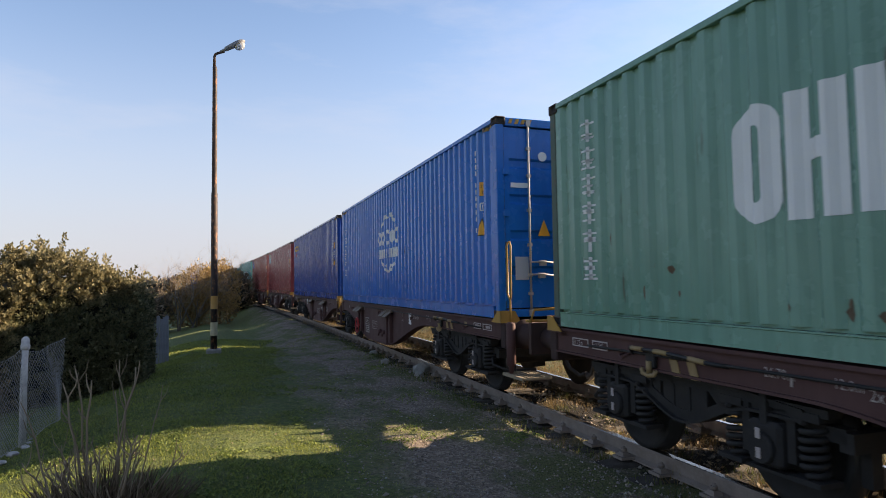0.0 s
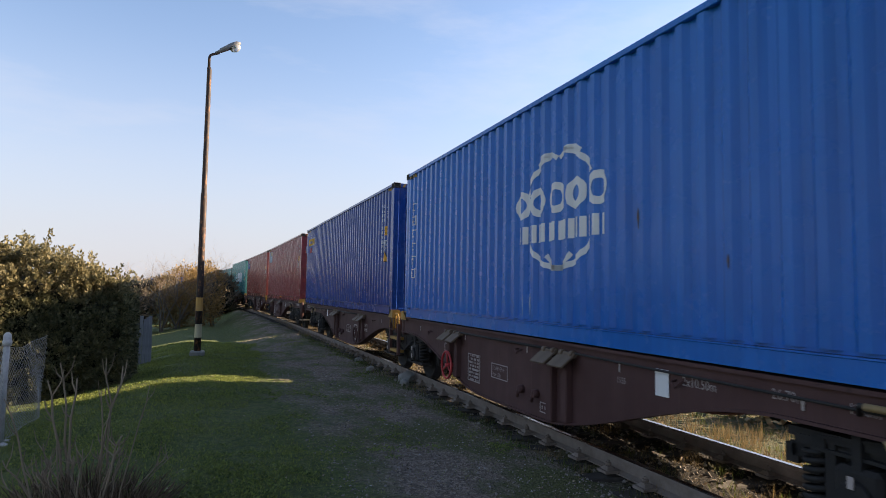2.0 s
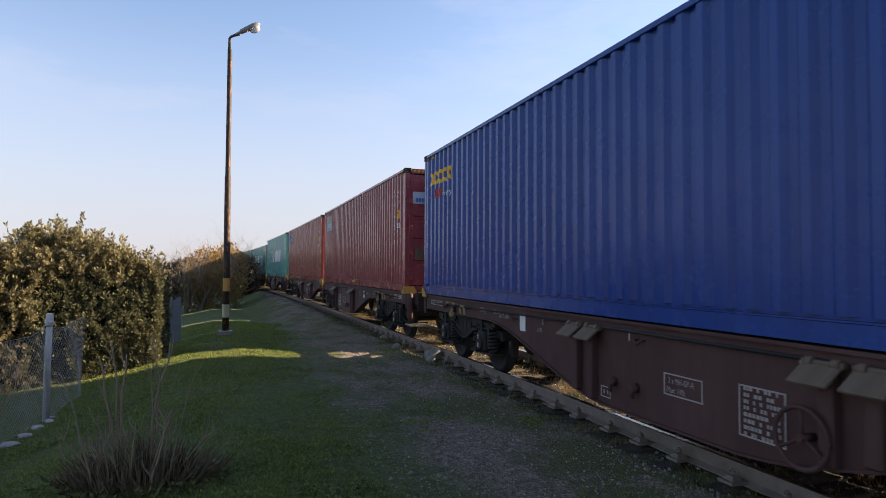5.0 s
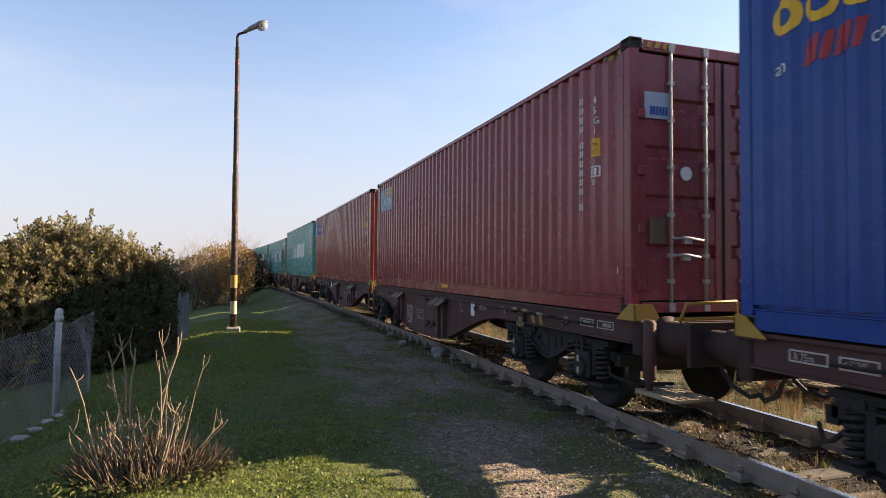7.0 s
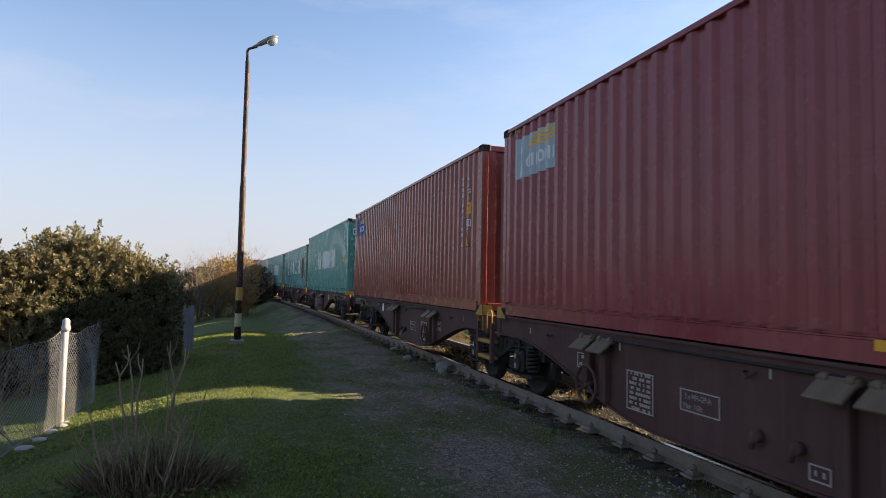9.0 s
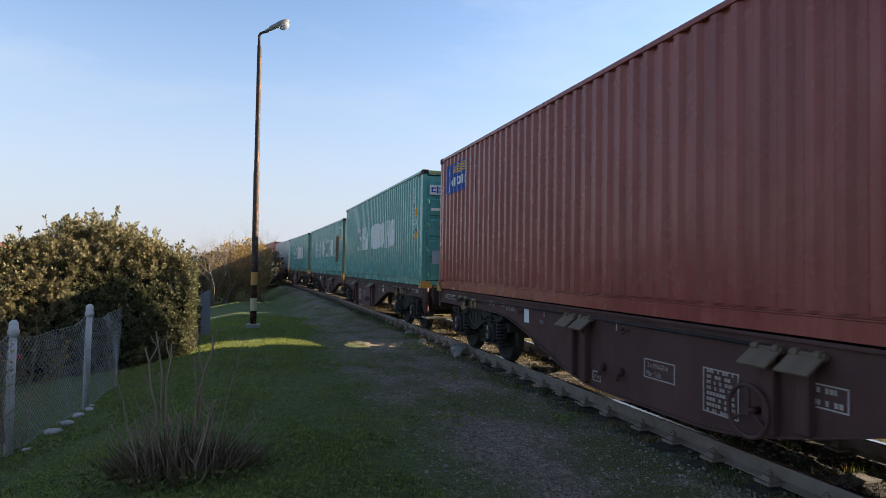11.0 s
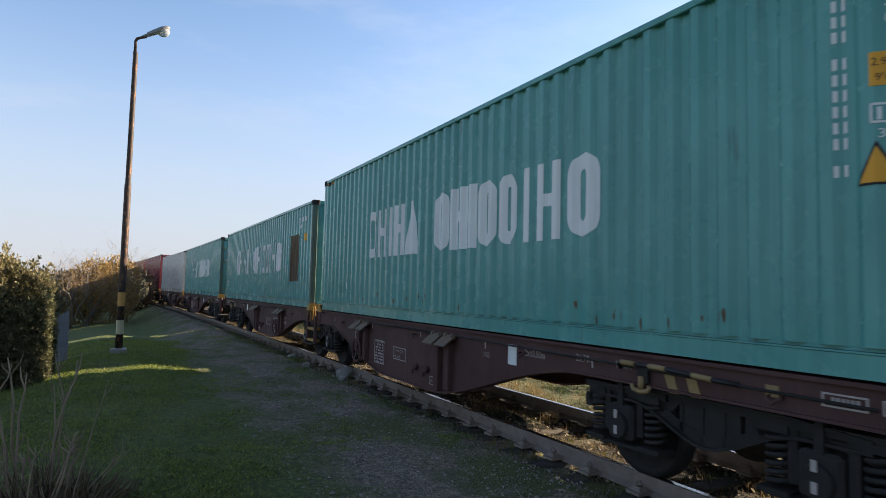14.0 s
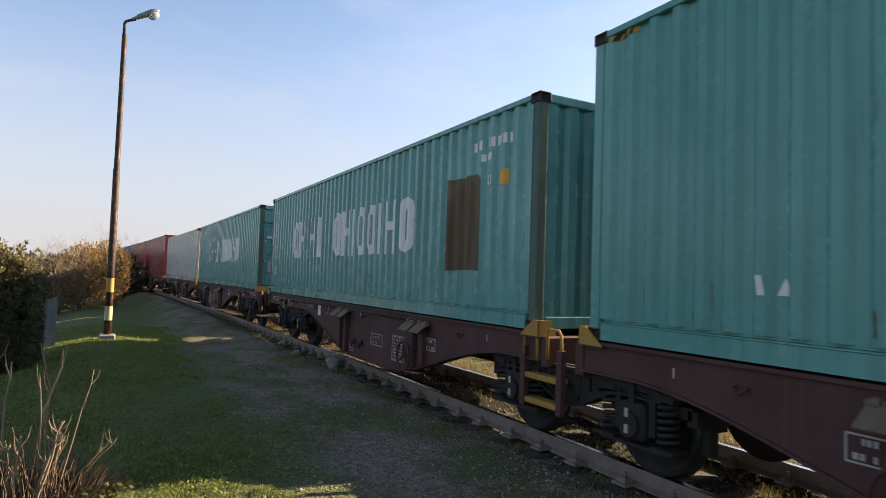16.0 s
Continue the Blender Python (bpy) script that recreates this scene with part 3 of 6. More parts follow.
def big_letters(ob, starts, low, high, mat, width):
    """Large stencilled characters as plain upright bars of their size: (place, bars, width of the cell)."""
    for a, n, w in starts:
        polys = []
        if n == 1:
            polys.append(rect(a, low, a + width, high))
        else:
            if n == 2:
                v0, v1 = (low + high) / 2 - 0.05, (low + high) / 2 + 0.09
                for k in (a, a + w - width):
                    polys += [rect(k, low, k + width, v0), rect(k, v0, k + width, v1), rect(k, v1, k + width, high)]
                polys.append(rect(a + width, v0, a + w - width, v1))
            elif n == 4:
                polys.append([(a, low), (a + w, low), (a + w * 0.68, high), (a + w * 0.32, high)])
            else:
                r = w / 2
                polys += arc(a + r, high - r, r, r, width, 0, 180, 10) + arc(a + r, low + r, r, r, width, 180, 360, 10)
                polys += [rect(a, low + r, a + width, high - r), rect(a + w - width, low + r, a + w, high - r)]
        mark("stencil_mark", polys, mat, ob, label="large worn white stencil mark")


def glyph_column(ob, a, top, low, mat, size=0.22):
    """A column of six square characters as plain strokes."""
    rnd, step = random.Random(7), (top - low) / 6
    for i in range(6):
        polys = []
        v = top - step * i - size
        k = size / 0.22
        polys += [rect(a, v + 0.17 * k, a + size, v + 0.19 * k), rect(a + 0.10 * k, v, a + 0.125 * k, v + size)]
        if i in (1, 5):
            polys += [rect(a, v, a + 0.02 * k, v + size), rect(a + size - 0.02 * k, v, a + size, v + size), rect(a, v, a + size, v + 0.02 * k)]
        for _ in range(3):
            q = rnd.uniform(0.02, 0.15) * k
            polys.append(rect(a + 0.02 * k + rnd.uniform(0, 0.04), v + q, a + size - 0.03 * k - rnd.uniform(0, 0.04), v + q + 0.02 * k))
        mark("painted_sign", polys, mat, ob, label="white painted strokes")


CHINA = [(0.0, 3, 0.40), (0.47, 2, 0.42), (0.98, 1, 0.16), (1.22, 2, 0.42), (1.69, 4, 0.42)]
SHIP = [(0.0, 3, 0.38), (0.47, 2, 0.42), (0.96, 1, 0.16), (1.2, 3, 0.38), (1.66, 3, 0.38), (2.12, 1, 0.16), (2.37, 2, 0.43), (2.93, 3, 0.44)]
CONTAINERS = []


def container(paint_mat, height, doors, label):
    ob = thing("shipping_container", label, "container", "containers on the train")
    frame_of_container(ob, paint_mat, height, post_of(paint_mat))
    if doors:
        door_end(ob, paint_mat, height, paint_mat is not MAROON)
    else:
        plain_end(ob, paint_mat, height, -1)
    plain_end(ob, paint_mat, height, 1)
    CONTAINERS.append(ob)
    return ob


def dents(ob, spots, mat):
    mark("rust_stain", [[(a - w, v), (a - w * 0.3, v - h * 0.6), (a + w * 0.4, v - h), (a + w, v - h * 0.2), (a + w * 0.5, v + h * 0.5), (a - w * 0.4, v + h * 0.4)] for a, v, w, h in spots], mat, ob, 0.003)["kind"] = "stuff"


LOW, TALL = 2.591, 2.896
c = container(PALE, TALL, True, "pale grey corrugated steel shipping container on a wagon")
c = container(GREEN, LOW, False, "weathered green shipping container with large white stencilled bars")
glyph_column(c, 0.66, 2.24, 0.48, LETTER, 0.24)
big_letters(c, [(2.80 + a, n, w) for a, n, w in CHINA] + [(5.54 + a, n, w) for a, n, w in SHIP], 0.91, 1.78, WHITE, 0.155)
rd = random.Random(3)
dents(c, [(rd.uniform(1.2, 11.5), rd.uniform(0.25, 0.45), rd.uniform(0.01, 0.03), rd.uniform(0.03, 0.1)) for _ in range(34)] + [(2.05, 0.62, 0.03, 0.05), (1.13, 0.95, 0.02, 0.1)], RUSTY)
c = container(BLUE, TALL, True, "bright blue shipping container with a white globe emblem")
hazard(c, TALL)
code_marks(c, 11.33, 2.57, 1.20, 0)
glyph_column(c, 0.35, 2.27, 0.72, LETTER, 0.2)
logo = arc(5.86, 1.42, 0.80, 0.68, 0.065, 28, 82) + arc(5.86, 1.42, 0.80, 0.68, 0.065, 98, 160) + arc(5.62, 1.40, 0.52, 0.70, 0.055, 62, 120) + arc(6.10, 1.40, 0.52, 0.70, 0.055, 60, 118) + arc(5.86, 1.36, 0.80, 0.66, 0.065, 212, 328) + arc(5.86, 1.36, 0.42, 0.66, 0.055, 228, 312)
for i in range(5):
    a = 4.83 + 0.41 * i
    logo += arc(a + 0.17, 1.54, 0.18, 0.18, 0.085, 0, 360, 20)
for i in range(8):
    a = 4.92 + 0.235 * i
    logo += [rect(a, 1.05, a + 0.075, 1.27), rect(a + 0.12, 1.05, a + 0.195, 1.27)]
logo = [[(a + 0.05, v + 0.08) for a, v in p] for p in logo]
mark("emblem", logo, LETTER, c, label="white globe emblem with two rows of bars")
dents(c, [(5.0 + 0.1 * i, 0.42, 0.008, 0.2) for i in range(4)], SIGNGREY)
dents(c, [(7.35, 1.25, 0.015, 0.14), (8.4, 0.8, 0.012, 0.08)], RUSTY)
c = container(NAVY, TALL, False, "dark blue shipping container with golden and red emblem bars")
hazard(c, TALL)
code_marks(c, 11.28, 2.52, 1.12, 0)
gold, white, red = [], [], []
for i in range(5):
    a = 0.32 + 0.29 * i
    gold += arc(a + 0.125, 2.34, 0.135, 0.135, 0.07, 0, 360, 18)
mark("emblem", gold, GOLD, c, label="golden emblem bars")
for i in range(3):
    red += [rect(0.58 + 0.16 * i, 1.93, 0.63 + 0.16 * i, 2.12, 0.04), rect(0.66 + 0.16 * i, 1.93, 0.71 + 0.16 * i, 2.12, 0.04)]
mark("emblem_red", red, RED, c)
mark("writing", text_polys("an", 0.11, 0.33, 1.93) + text_polys("company", 0.11, 1.08, 1.93, 0.95), LETTER, c)
c = container(MAROON, TALL, True, "maroon shipping container with a grey-blue sign sheet")
hazard(c, TALL)
code_marks(c, 11.22, 2.49, 1.07, 0, False)


def beacon_sign(ob, sheet_mat, ink, stripe):
    mark("sign_sheet", [rect(0.45, 2.05, 1.69, 2.66)], sheet_mat, ob, 0.006, "rectangular sign sheet with stripes")
    mark("sign_tower", [[(0.54, 2.08), (0.72, 2.08), (0.68, 2.42), (0.72, 2.44), (0.68, 2.58), (0.59, 2.58), (0.55, 2.44), (0.59, 2.42)]], ink, ob, 0.010)
    for i in range(6):
        mark("sign_bar", arc(0.84 + 0.145 * i, 2.27, 0.062, 0.09, 0.036, 0, 360, 12) if i in (0, 3, 4) else [rect(0.785 + 0.145 * i, 2.18, 0.825 + 0.145 * i, 2.36), rect(0.855 + 0.145 * i, 2.18, 0.895 + 0.145 * i, 2.36)], ink, ob, 0.010)
    mark("sign_stripes", [[(0.86 + 0.06 * i, 2.43 + 0.05 * i), (1.1, 2.47 + 0.05 * i), (1.36, 2.43 + 0.05 * i), (1.63, 2.46 + 0.05 * i), (1.63, 2.485 + 0.05 * i), (1.36, 2.455 + 0.05 * i), (1.1, 2.495 + 0.05 * i), (0.86 + 0.06 * i, 2.455 + 0.05 * i)] for i in range(4)], stripe, ob, 0.010)


beacon_sign(c, SIGNGREY, LETTER, GOLD)
bm = bmesh.new()
box(bm, -1.02, -0.70, -LONG / 2 + 0.027, -LONG / 2 + 0.0345, 2.06, 2.34)
part("sign_sheet", bm, SIGNGREY, c, "grey-blue sign sheet on the door")
bm = bmesh.new()
for i in range(6):
    box(bm, -0.95 + 0.038 * i, -0.925 + 0.038 * i, -LONG / 2 + 0.022, -LONG / 2 + 0.030, 2.10, 2.19)
part("sign_bars", bm, SIGNBLUE, c)["kind"] = "stuff"
bm = bmesh.new()
box(bm, -0.96, -0.76, -LONG / 2 + 0.027, -LONG / 2 + 0.0345, 0.74, 1.02)
part("data_plate", bm, RUSTY, c, "dull grey-brown data plate")
part("round_label", tube(bmesh.new(), [(-0.49, -LONG / 2 + 0.03, 1.50), (-0.49, -LONG / 2 + 0.036, 1.50)], 0.075, 20), WHITE, c, "round white label")
mark("paper_label", [[(6.05, 0.10), (6.42, 0.10), (6.5, 0.15), (6.4, 0.175), (6.05, 0.17)]], ORANGE, c, 0.03, wavy=False)
mark("pale_scuff", [rect(11.9, 0.42, 11.96, 0.5)], LETTER, c)
c = container(BROWNRED, TALL, False, "brown-red shipping container with a blue sign sheet")
code_marks(c, 11.22, 2.49, 1.07, 0)
beacon_sign(c, SIGNBLUE, LETTER, GOLD)
dents(c, [(0.3, 0.7, 0.03, 0.2), (2.3, 2.1, 0.012, 0.2)], RUSTY)
c = container(TEAL, TALL, True, "teal shipping container with large white stencilled bars")
hazard(c, TALL)
code_marks(c, 11.30, 2.53, 1.18, 0)
big_letters(c, [(2.87 + a, n, w) for a, n, w in CHINA] + [(5.60 + a * 1.03, n, w) for a, n, w in SHIP], 1.05, 1.89, WHITE, 0.155)
bm = bmesh.new()
box(bm, -1.02, -0.66, -LONG / 2 + 0.027, -LONG / 2 + 0.0345, 2.28, 2.52)
part("emblem_sheet", bm, LETTER, c, "white emblem sheet on the door")
bm = bmesh.new()
for x0, z0, x1, z1 in ((-0.98, 2.34, -0.94, 2.46), (-0.94, 2.34, -0.86, 2.37), (-0.94, 2.43, -0.86, 2.46), (-0.84, 2.31, -0.80, 2.49), (-0.78, 2.43, -0.70, 2.46), (-0.78, 2.34, -0.70, 2.37), (-0.74, 2.34, -0.70, 2.41)):
    box(bm, x0, x1, -LONG / 2 + 0.022, -LONG / 2 + 0.03, z0, z1)
part("emblem", bm, SIGNBLUE, c)
dents(c, [(rd.uniform(0.6, 11.5), rd.uniform(0.25, 0.42), rd.uniform(0.006, 0.02), rd.uniform(0.03, 0.09)) for _ in range(26)] + [(11.6, 0.85, 0.02, 0.12)], RUSTY)
mark("white_scuff", [[(1.72, 0.48), (1.78, 0.48), (1.75, 0.62), (1.70, 0.62)], [(1.84, 0.48), (1.95, 0.48), (1.95, 0.55), (1.90, 0.60)]], LETTER, c)
c = container(TEAL_OLD, LOW, False, "faded teal shipping container with a rusted patch")
big_letters(c, [(2.30 + a * 1.09, n, w * 1.08) for a, n, w in CHINA] + [(5.36 + a * 1.1, n, w * 1.1) for a, n, w in SHIP], 0.90, 1.78, WHITE, 0.165)
mark("rust_patch", [[(10.13, 0.63), (10.8, 0.65), (10.99, 0.63), (11.0, 1.77), (10.92, 1.86), (10.46, 1.84), (10.16, 1.86)]], RUSTY, c, label="rectangular rusted steel patch")
mark("code_marking", [rect(10.78 + 0.085 * i + (0.1 if i > 2 else 0), 2.14, 10.84 + 0.085 * i + (0.1 if i > 2 else 0), 2.26) for i in range(9)] + [rect(11.0 + 0.09 * i, 1.99, 11.06 + 0.09 * i, 2.08) for i in range(3)], LETTER, c)
mark("height_label", [rect(11.43, 1.65, 11.56, 1.83)], ORANGE, c)
mark("approval_label", [rect(11.1, 1.68, 11.24, 1.70), rect(11.1, 1.78, 11.24, 1.80), rect(11.1, 1.68, 11.12, 1.80), rect(11.22, 1.68, 11.24, 1.80)], LETTER, c)
glyph_column(c, 0.5, 2.2, 0.4, LETTER, 0.22)
c = container(TEAL_OLD, LOW, True, "faded teal shipping container with white stencilled bars")
big_letters(c, [(2.9 + a, n, w) for a, n, w in CHINA] + [(5.66 + a, n, w) for a, n, w in SHIP], 0.89, 1.76, WHITE, 0.155)
container(PALE, LOW, False, "pale grey corrugated steel shipping container on a wagon")
for mat, h, d, words in ((MAROON, TALL, True, "maroon corrugated shipping container on a wagon"), (BROWNRED, TALL, False, "brown-red corrugated shipping container on a wagon"),
                         (BLUE, TALL, True, "bright blue corrugated shipping container on a wagon"), (PALE, LOW, False, "pale grey corrugated steel shipping container on a wagon"),
                         (TEAL, LOW, True, "teal corrugated shipping container on a wagon"), (MAROON, TALL, False, "maroon corrugated shipping container on a wagon"),
                         (NAVY, TALL, True, "dark blue corrugated shipping container on a wagon"), (BROWNRED, LOW, False, "brown-red corrugated shipping container on a wagon")):
    container(mat, h, d, words)


# ---- wagons: skeleton halves joined over a shared bogie ----
def sill_low(y):
    """The lower edge of the fish-bellied side sill."""
    def ease(t):
        t = min(max(t, 0.0), 1.0)
        return t * t * (3 - 2 * t)
    return 0.87 - 0.66 * ease((y - 3.3) / 3.4) + 0.64 * ease((y - 8.3) / 3.4)


def make_bogie(parent, y):
    bog = bmesh.new()
    for s in (-1, 1):
        a, b = s * 0.98, s * 1.06
        o0, o1 = min(a, b) - 0.045, max(a, b) + 0.045
        n = 24
        ys = [-1.22 + 2.44 * i / n for i in range(n + 1)]

        def under(y):
            k = max(0.0, 1.0 - abs(y) / 0.78)
            return 0.70 - 0.245 * k * k * (3 - 2 * k)

        def arch(y):
            return 0.845 - 0.05 * max(0.0, (abs(y) - 0.7) / 0.5)

        for y0, y1 in zip(ys, ys[1:]):
            u0, u1, t0, t1 = under(y0), under(y1), arch(y0), arch(y1)
            for xa, xb, l0, l1, h0, h1 in ((a, b, u0, u1, u0 + 0.105, u1 + 0.105), (a, b, t0 - 0.075, t1 - 0.075, t0, t1), (o0, o1, u0, u1, u0 + 0.022, u1 + 0.022), (o0, o1, t0 - 0.02, t1 - 0.02, t0, t1)):
                xa, xb = min(xa, xb), max(xa, xb)
                hexa(bog, [(xa, y0, l0), (xb, y0, l0), (xb, y1, l1), (xa, y1, l1), (xa, y0, h0), (xb, y0, h0), (xb, y1, h1), (xa, y1, h1)])
        for yy, w in ((-0.52, 0.09), (-0.14, 0.016), (0.06, 0.016), (0.26, 0.016), (0.52, 0.09)):
            box(bog, min(a, b), max(a, b), yy - w, yy + w, under(yy) + 0.03, 0.80)
        for yy in (-0.35, 0.40):
            hexa(bog, [(x, y, z) for z, k in ((under(yy) + 0.09, 0.02), (0.78, 0.13)) for x, y in ((min(a, b) + 0.01, yy - k), (max(a, b) - 0.01, yy - k), (max(a, b) - 0.01, yy + 0.03), (min(a, b) + 0.01, yy + 0.03))])
        box(bog, s * 0.95 - 0.01, s * 0.95 + 0.01, -0.62, 0.62, 0.60, 0.78)
        for ax in (-0.9, 0.9):
            for d in (-1, 1):
                box(bog, min(a, b) - 0.02, max(a, b) + 0.02, ax + d * 0.20 - 0.035, ax + d * 0.20 + 0.035, 0.40, 0.82)
                box(bog, min(a, b) - 0.06, max(a, b) + 0.06, ax + d * 0.33 - 0.12, ax + d * 0.33 + 0.12, 0.30, 0.335)
                box(bog, min(a, b) - 0.04, max(a, b) + 0.04, ax + d * 0.33 - 0.11, ax + d * 0.33 + 0.11, 0.72, 0.78)
            box(bog, min(a, b) - 0.03, max(a, b) + 0.03, ax - 0.5, ax + 0.5, 0.76, 0.82)
            box(bog, min(a, b) - 0.05, max(a, b) + 0.02, ax - 0.40, ax + 0.40, 0.285, 0.31)
    box(bog, -1.05, 1.05, -0.28, 0.28, 0.55, 0.80)
    for e in (-1.45, 1.45):
        box(bog, -1.0, 1.0, e - 0.05, e + 0.05, 0.55, 0.68)
        for s in (-1, 1):
            box(bog, s * 0.95 - 0.05, s * 0.95 + 0.05, min(e, 0.9 * e / 1.45), max(e, 0.9 * e / 1.45), 0.60, 0.70)
            box(bog, s * 0.76 - 0.05, s * 0.76 + 0.05, e * 0.985 - 0.04, e * 0.985 + 0.04, 0.30, 0.60)
    bmesh.ops.recalc_face_normals(bog, faces=bog.faces[:])
    bogie = part("bogie", bog, BOGIE, parent, "dark oily two-axle bogie")
    bogie.matrix_basis = pose(0, y, 0)
    if "wheelset" not in SHARED:
        bm = bmesh.new()
        for s in (-1, 1):
            prof = [(0.60, 0.08), (0.66, 0.10), (0.675, 0.36), (0.68, 0.405), (0.685, 0.488), (0.712, 0.488), (0.722, 0.464), (0.82, 0.458), (0.822, 0.40), (0.775, 0.37), (0.76, 0.13), (0.84, 0.10), (0.86, 0.09)]
            rings = [[bm.verts.new((s * x, r * math.cos(k * math.tau / 32), r * math.sin(k * math.tau / 32))) for k in range(32)] for x, r in prof]
            for i, (p, q) in enumerate(zip(rings, rings[1:])):
                for k in range(32):
                    f = bm.faces.new((p[k], p[(k + 1) % 32], q[(k + 1) % 32], q[k]))
                    f.smooth, f.material_index = True, 1 if i in (5, 6) else 0
        tube(bm, [(-0.98, 0, 0), (0.98, 0, 0)], 0.08, 12)
        for k in range(2):
            box(bm, -0.09, 0.09, 0.10 - 0.2 * k - 0.05, 0.10 - 0.2 * k + 0.05, -0.03, 0.03)
        bmesh.ops.recalc_face_normals(bm, faces=bm.faces[:])
        SHARED["wheelset"] = bm
        me = bpy.data.meshes.new("wheelset")
        bm.to_mesh(me), me.materials.append(BOGIE), me.materials.append(TREAD)
        SHARED["wheelset"] = me
        bm = bmesh.new()
        tube(bm, [(0.080 * math.cos(k * math.tau / 12), 0.080 * math.sin(k * math.tau / 12), 0.36 + 0.058 * k / 12) for k in range(73)], 0.020, 6)
        me = bpy.data.meshes.new("spring")
        bm.to_mesh(me), me.materials.append(BOGIE)
        SHARED["spring"] = me
        bm = bmesh.new()
        box(bm, -0.11, 0.09, -0.15, 0.15, 0.34, 0.66)
        bevel(bm, 0.03)
        tube(bm, [(-0.1, 0, 0.47), (-0.15, 0, 0.47)], [0.12, 0.105], 14)
        box(bm, -0.1, 0.02, -0.03, 0.03, 0.64, 0.92)
        box(bm, -0.1, -0.02, -0.08, 0.08, 0.88, 0.92)
        for f in bm.faces:
            f.material_index = 0
        for z in (0.40, 0.54):
            for v in box(bm, -0.158, -0.152, -0.02, 0.02, z, z + 0.075):
                for f in v.link_faces:
                    f.material_index = 1
        me = bpy.data.meshes.new("axle_box")
        bm.to_mesh(me), me.materials.append(BOGIE), me.materials.append(STENCIL)
        SHARED["axle_box"] = me
    for ax in (-0.9, 0.9):
        w = new("wheelset", SHARED["wheelset"])
        w.parent, w.matrix_basis = bogie, pose(0, ax, 0.46)
        for s in (-1, 1):
            o = new("axle_box", SHARED["axle_box"])
            o.parent, o.matrix_basis = bogie, pose(s * 1.02, ax, 0, 0, 0, 0 if s < 0 else 180)
            o["label"] = "axle box with white marks"
            for d in (-1, 1):
                o = new("spring", SHARED["spring"])
                o.parent, o.matrix_basis = bogie, pose(s * 1.02, ax + d * 0.33, 0)
    return bogie


SHARED = {}


def outer_text(wagon, side, words, height, y, z, stretch=0.85):
    """Stencilled writing on the outer face of a sill; it reads from y on towards its right."""
    bm = bmesh.new()
    for p in text_polys(words, height, 0, 0, stretch):
        bm.faces.new([bm.verts.new((side * 1.176, y + side * a, z + v)) for a, v in p])
    part("writing", bm, STENCIL, wagon)["kind"] = "stuff"


def outer_box(wagon, side, y0, y1, z0, z1, rows, name="data_panel", fill=None):
    bm = bmesh.new()
    x0, x1 = sorted((side * 1.172, side * 1.177))
    if fill:
        box(bm, x0, x1, y0, y1, z0, z1)
    else:
        t = 0.012
        box(bm, x0, x1, y0, y1, z0, z0 + t), box(bm, x0, x1, y0, y1, z1 - t, z1)
        box(bm, x0, x1, y0, y0 + t, z0 + t, z1 - t), box(bm, x0, x1, y1 - t, y1, z0 + t, z1 - t)
        rnd = random.Random(int(y0 * 100))
        for i in range(rows):
            z = z0 + (z1 - z0) * (i + 0.5) / rows
            a = y0 + 0.05
            while a < y1 - 0.06:
                w = rnd.uniform(0.012, 0.03)
                h = min(0.02, (z1 - z0) * 0.3 / rows)
                box(bm, x0, x1, a, min(a + w, y1 - 0.03), z - h, z + h)
                a += w + rnd.choice((0.012, 0.014, 0.05))
    ob = part(name, bm, fill or STENCIL, wagon)
    if rows:
        ob["kind"] = "stuff"


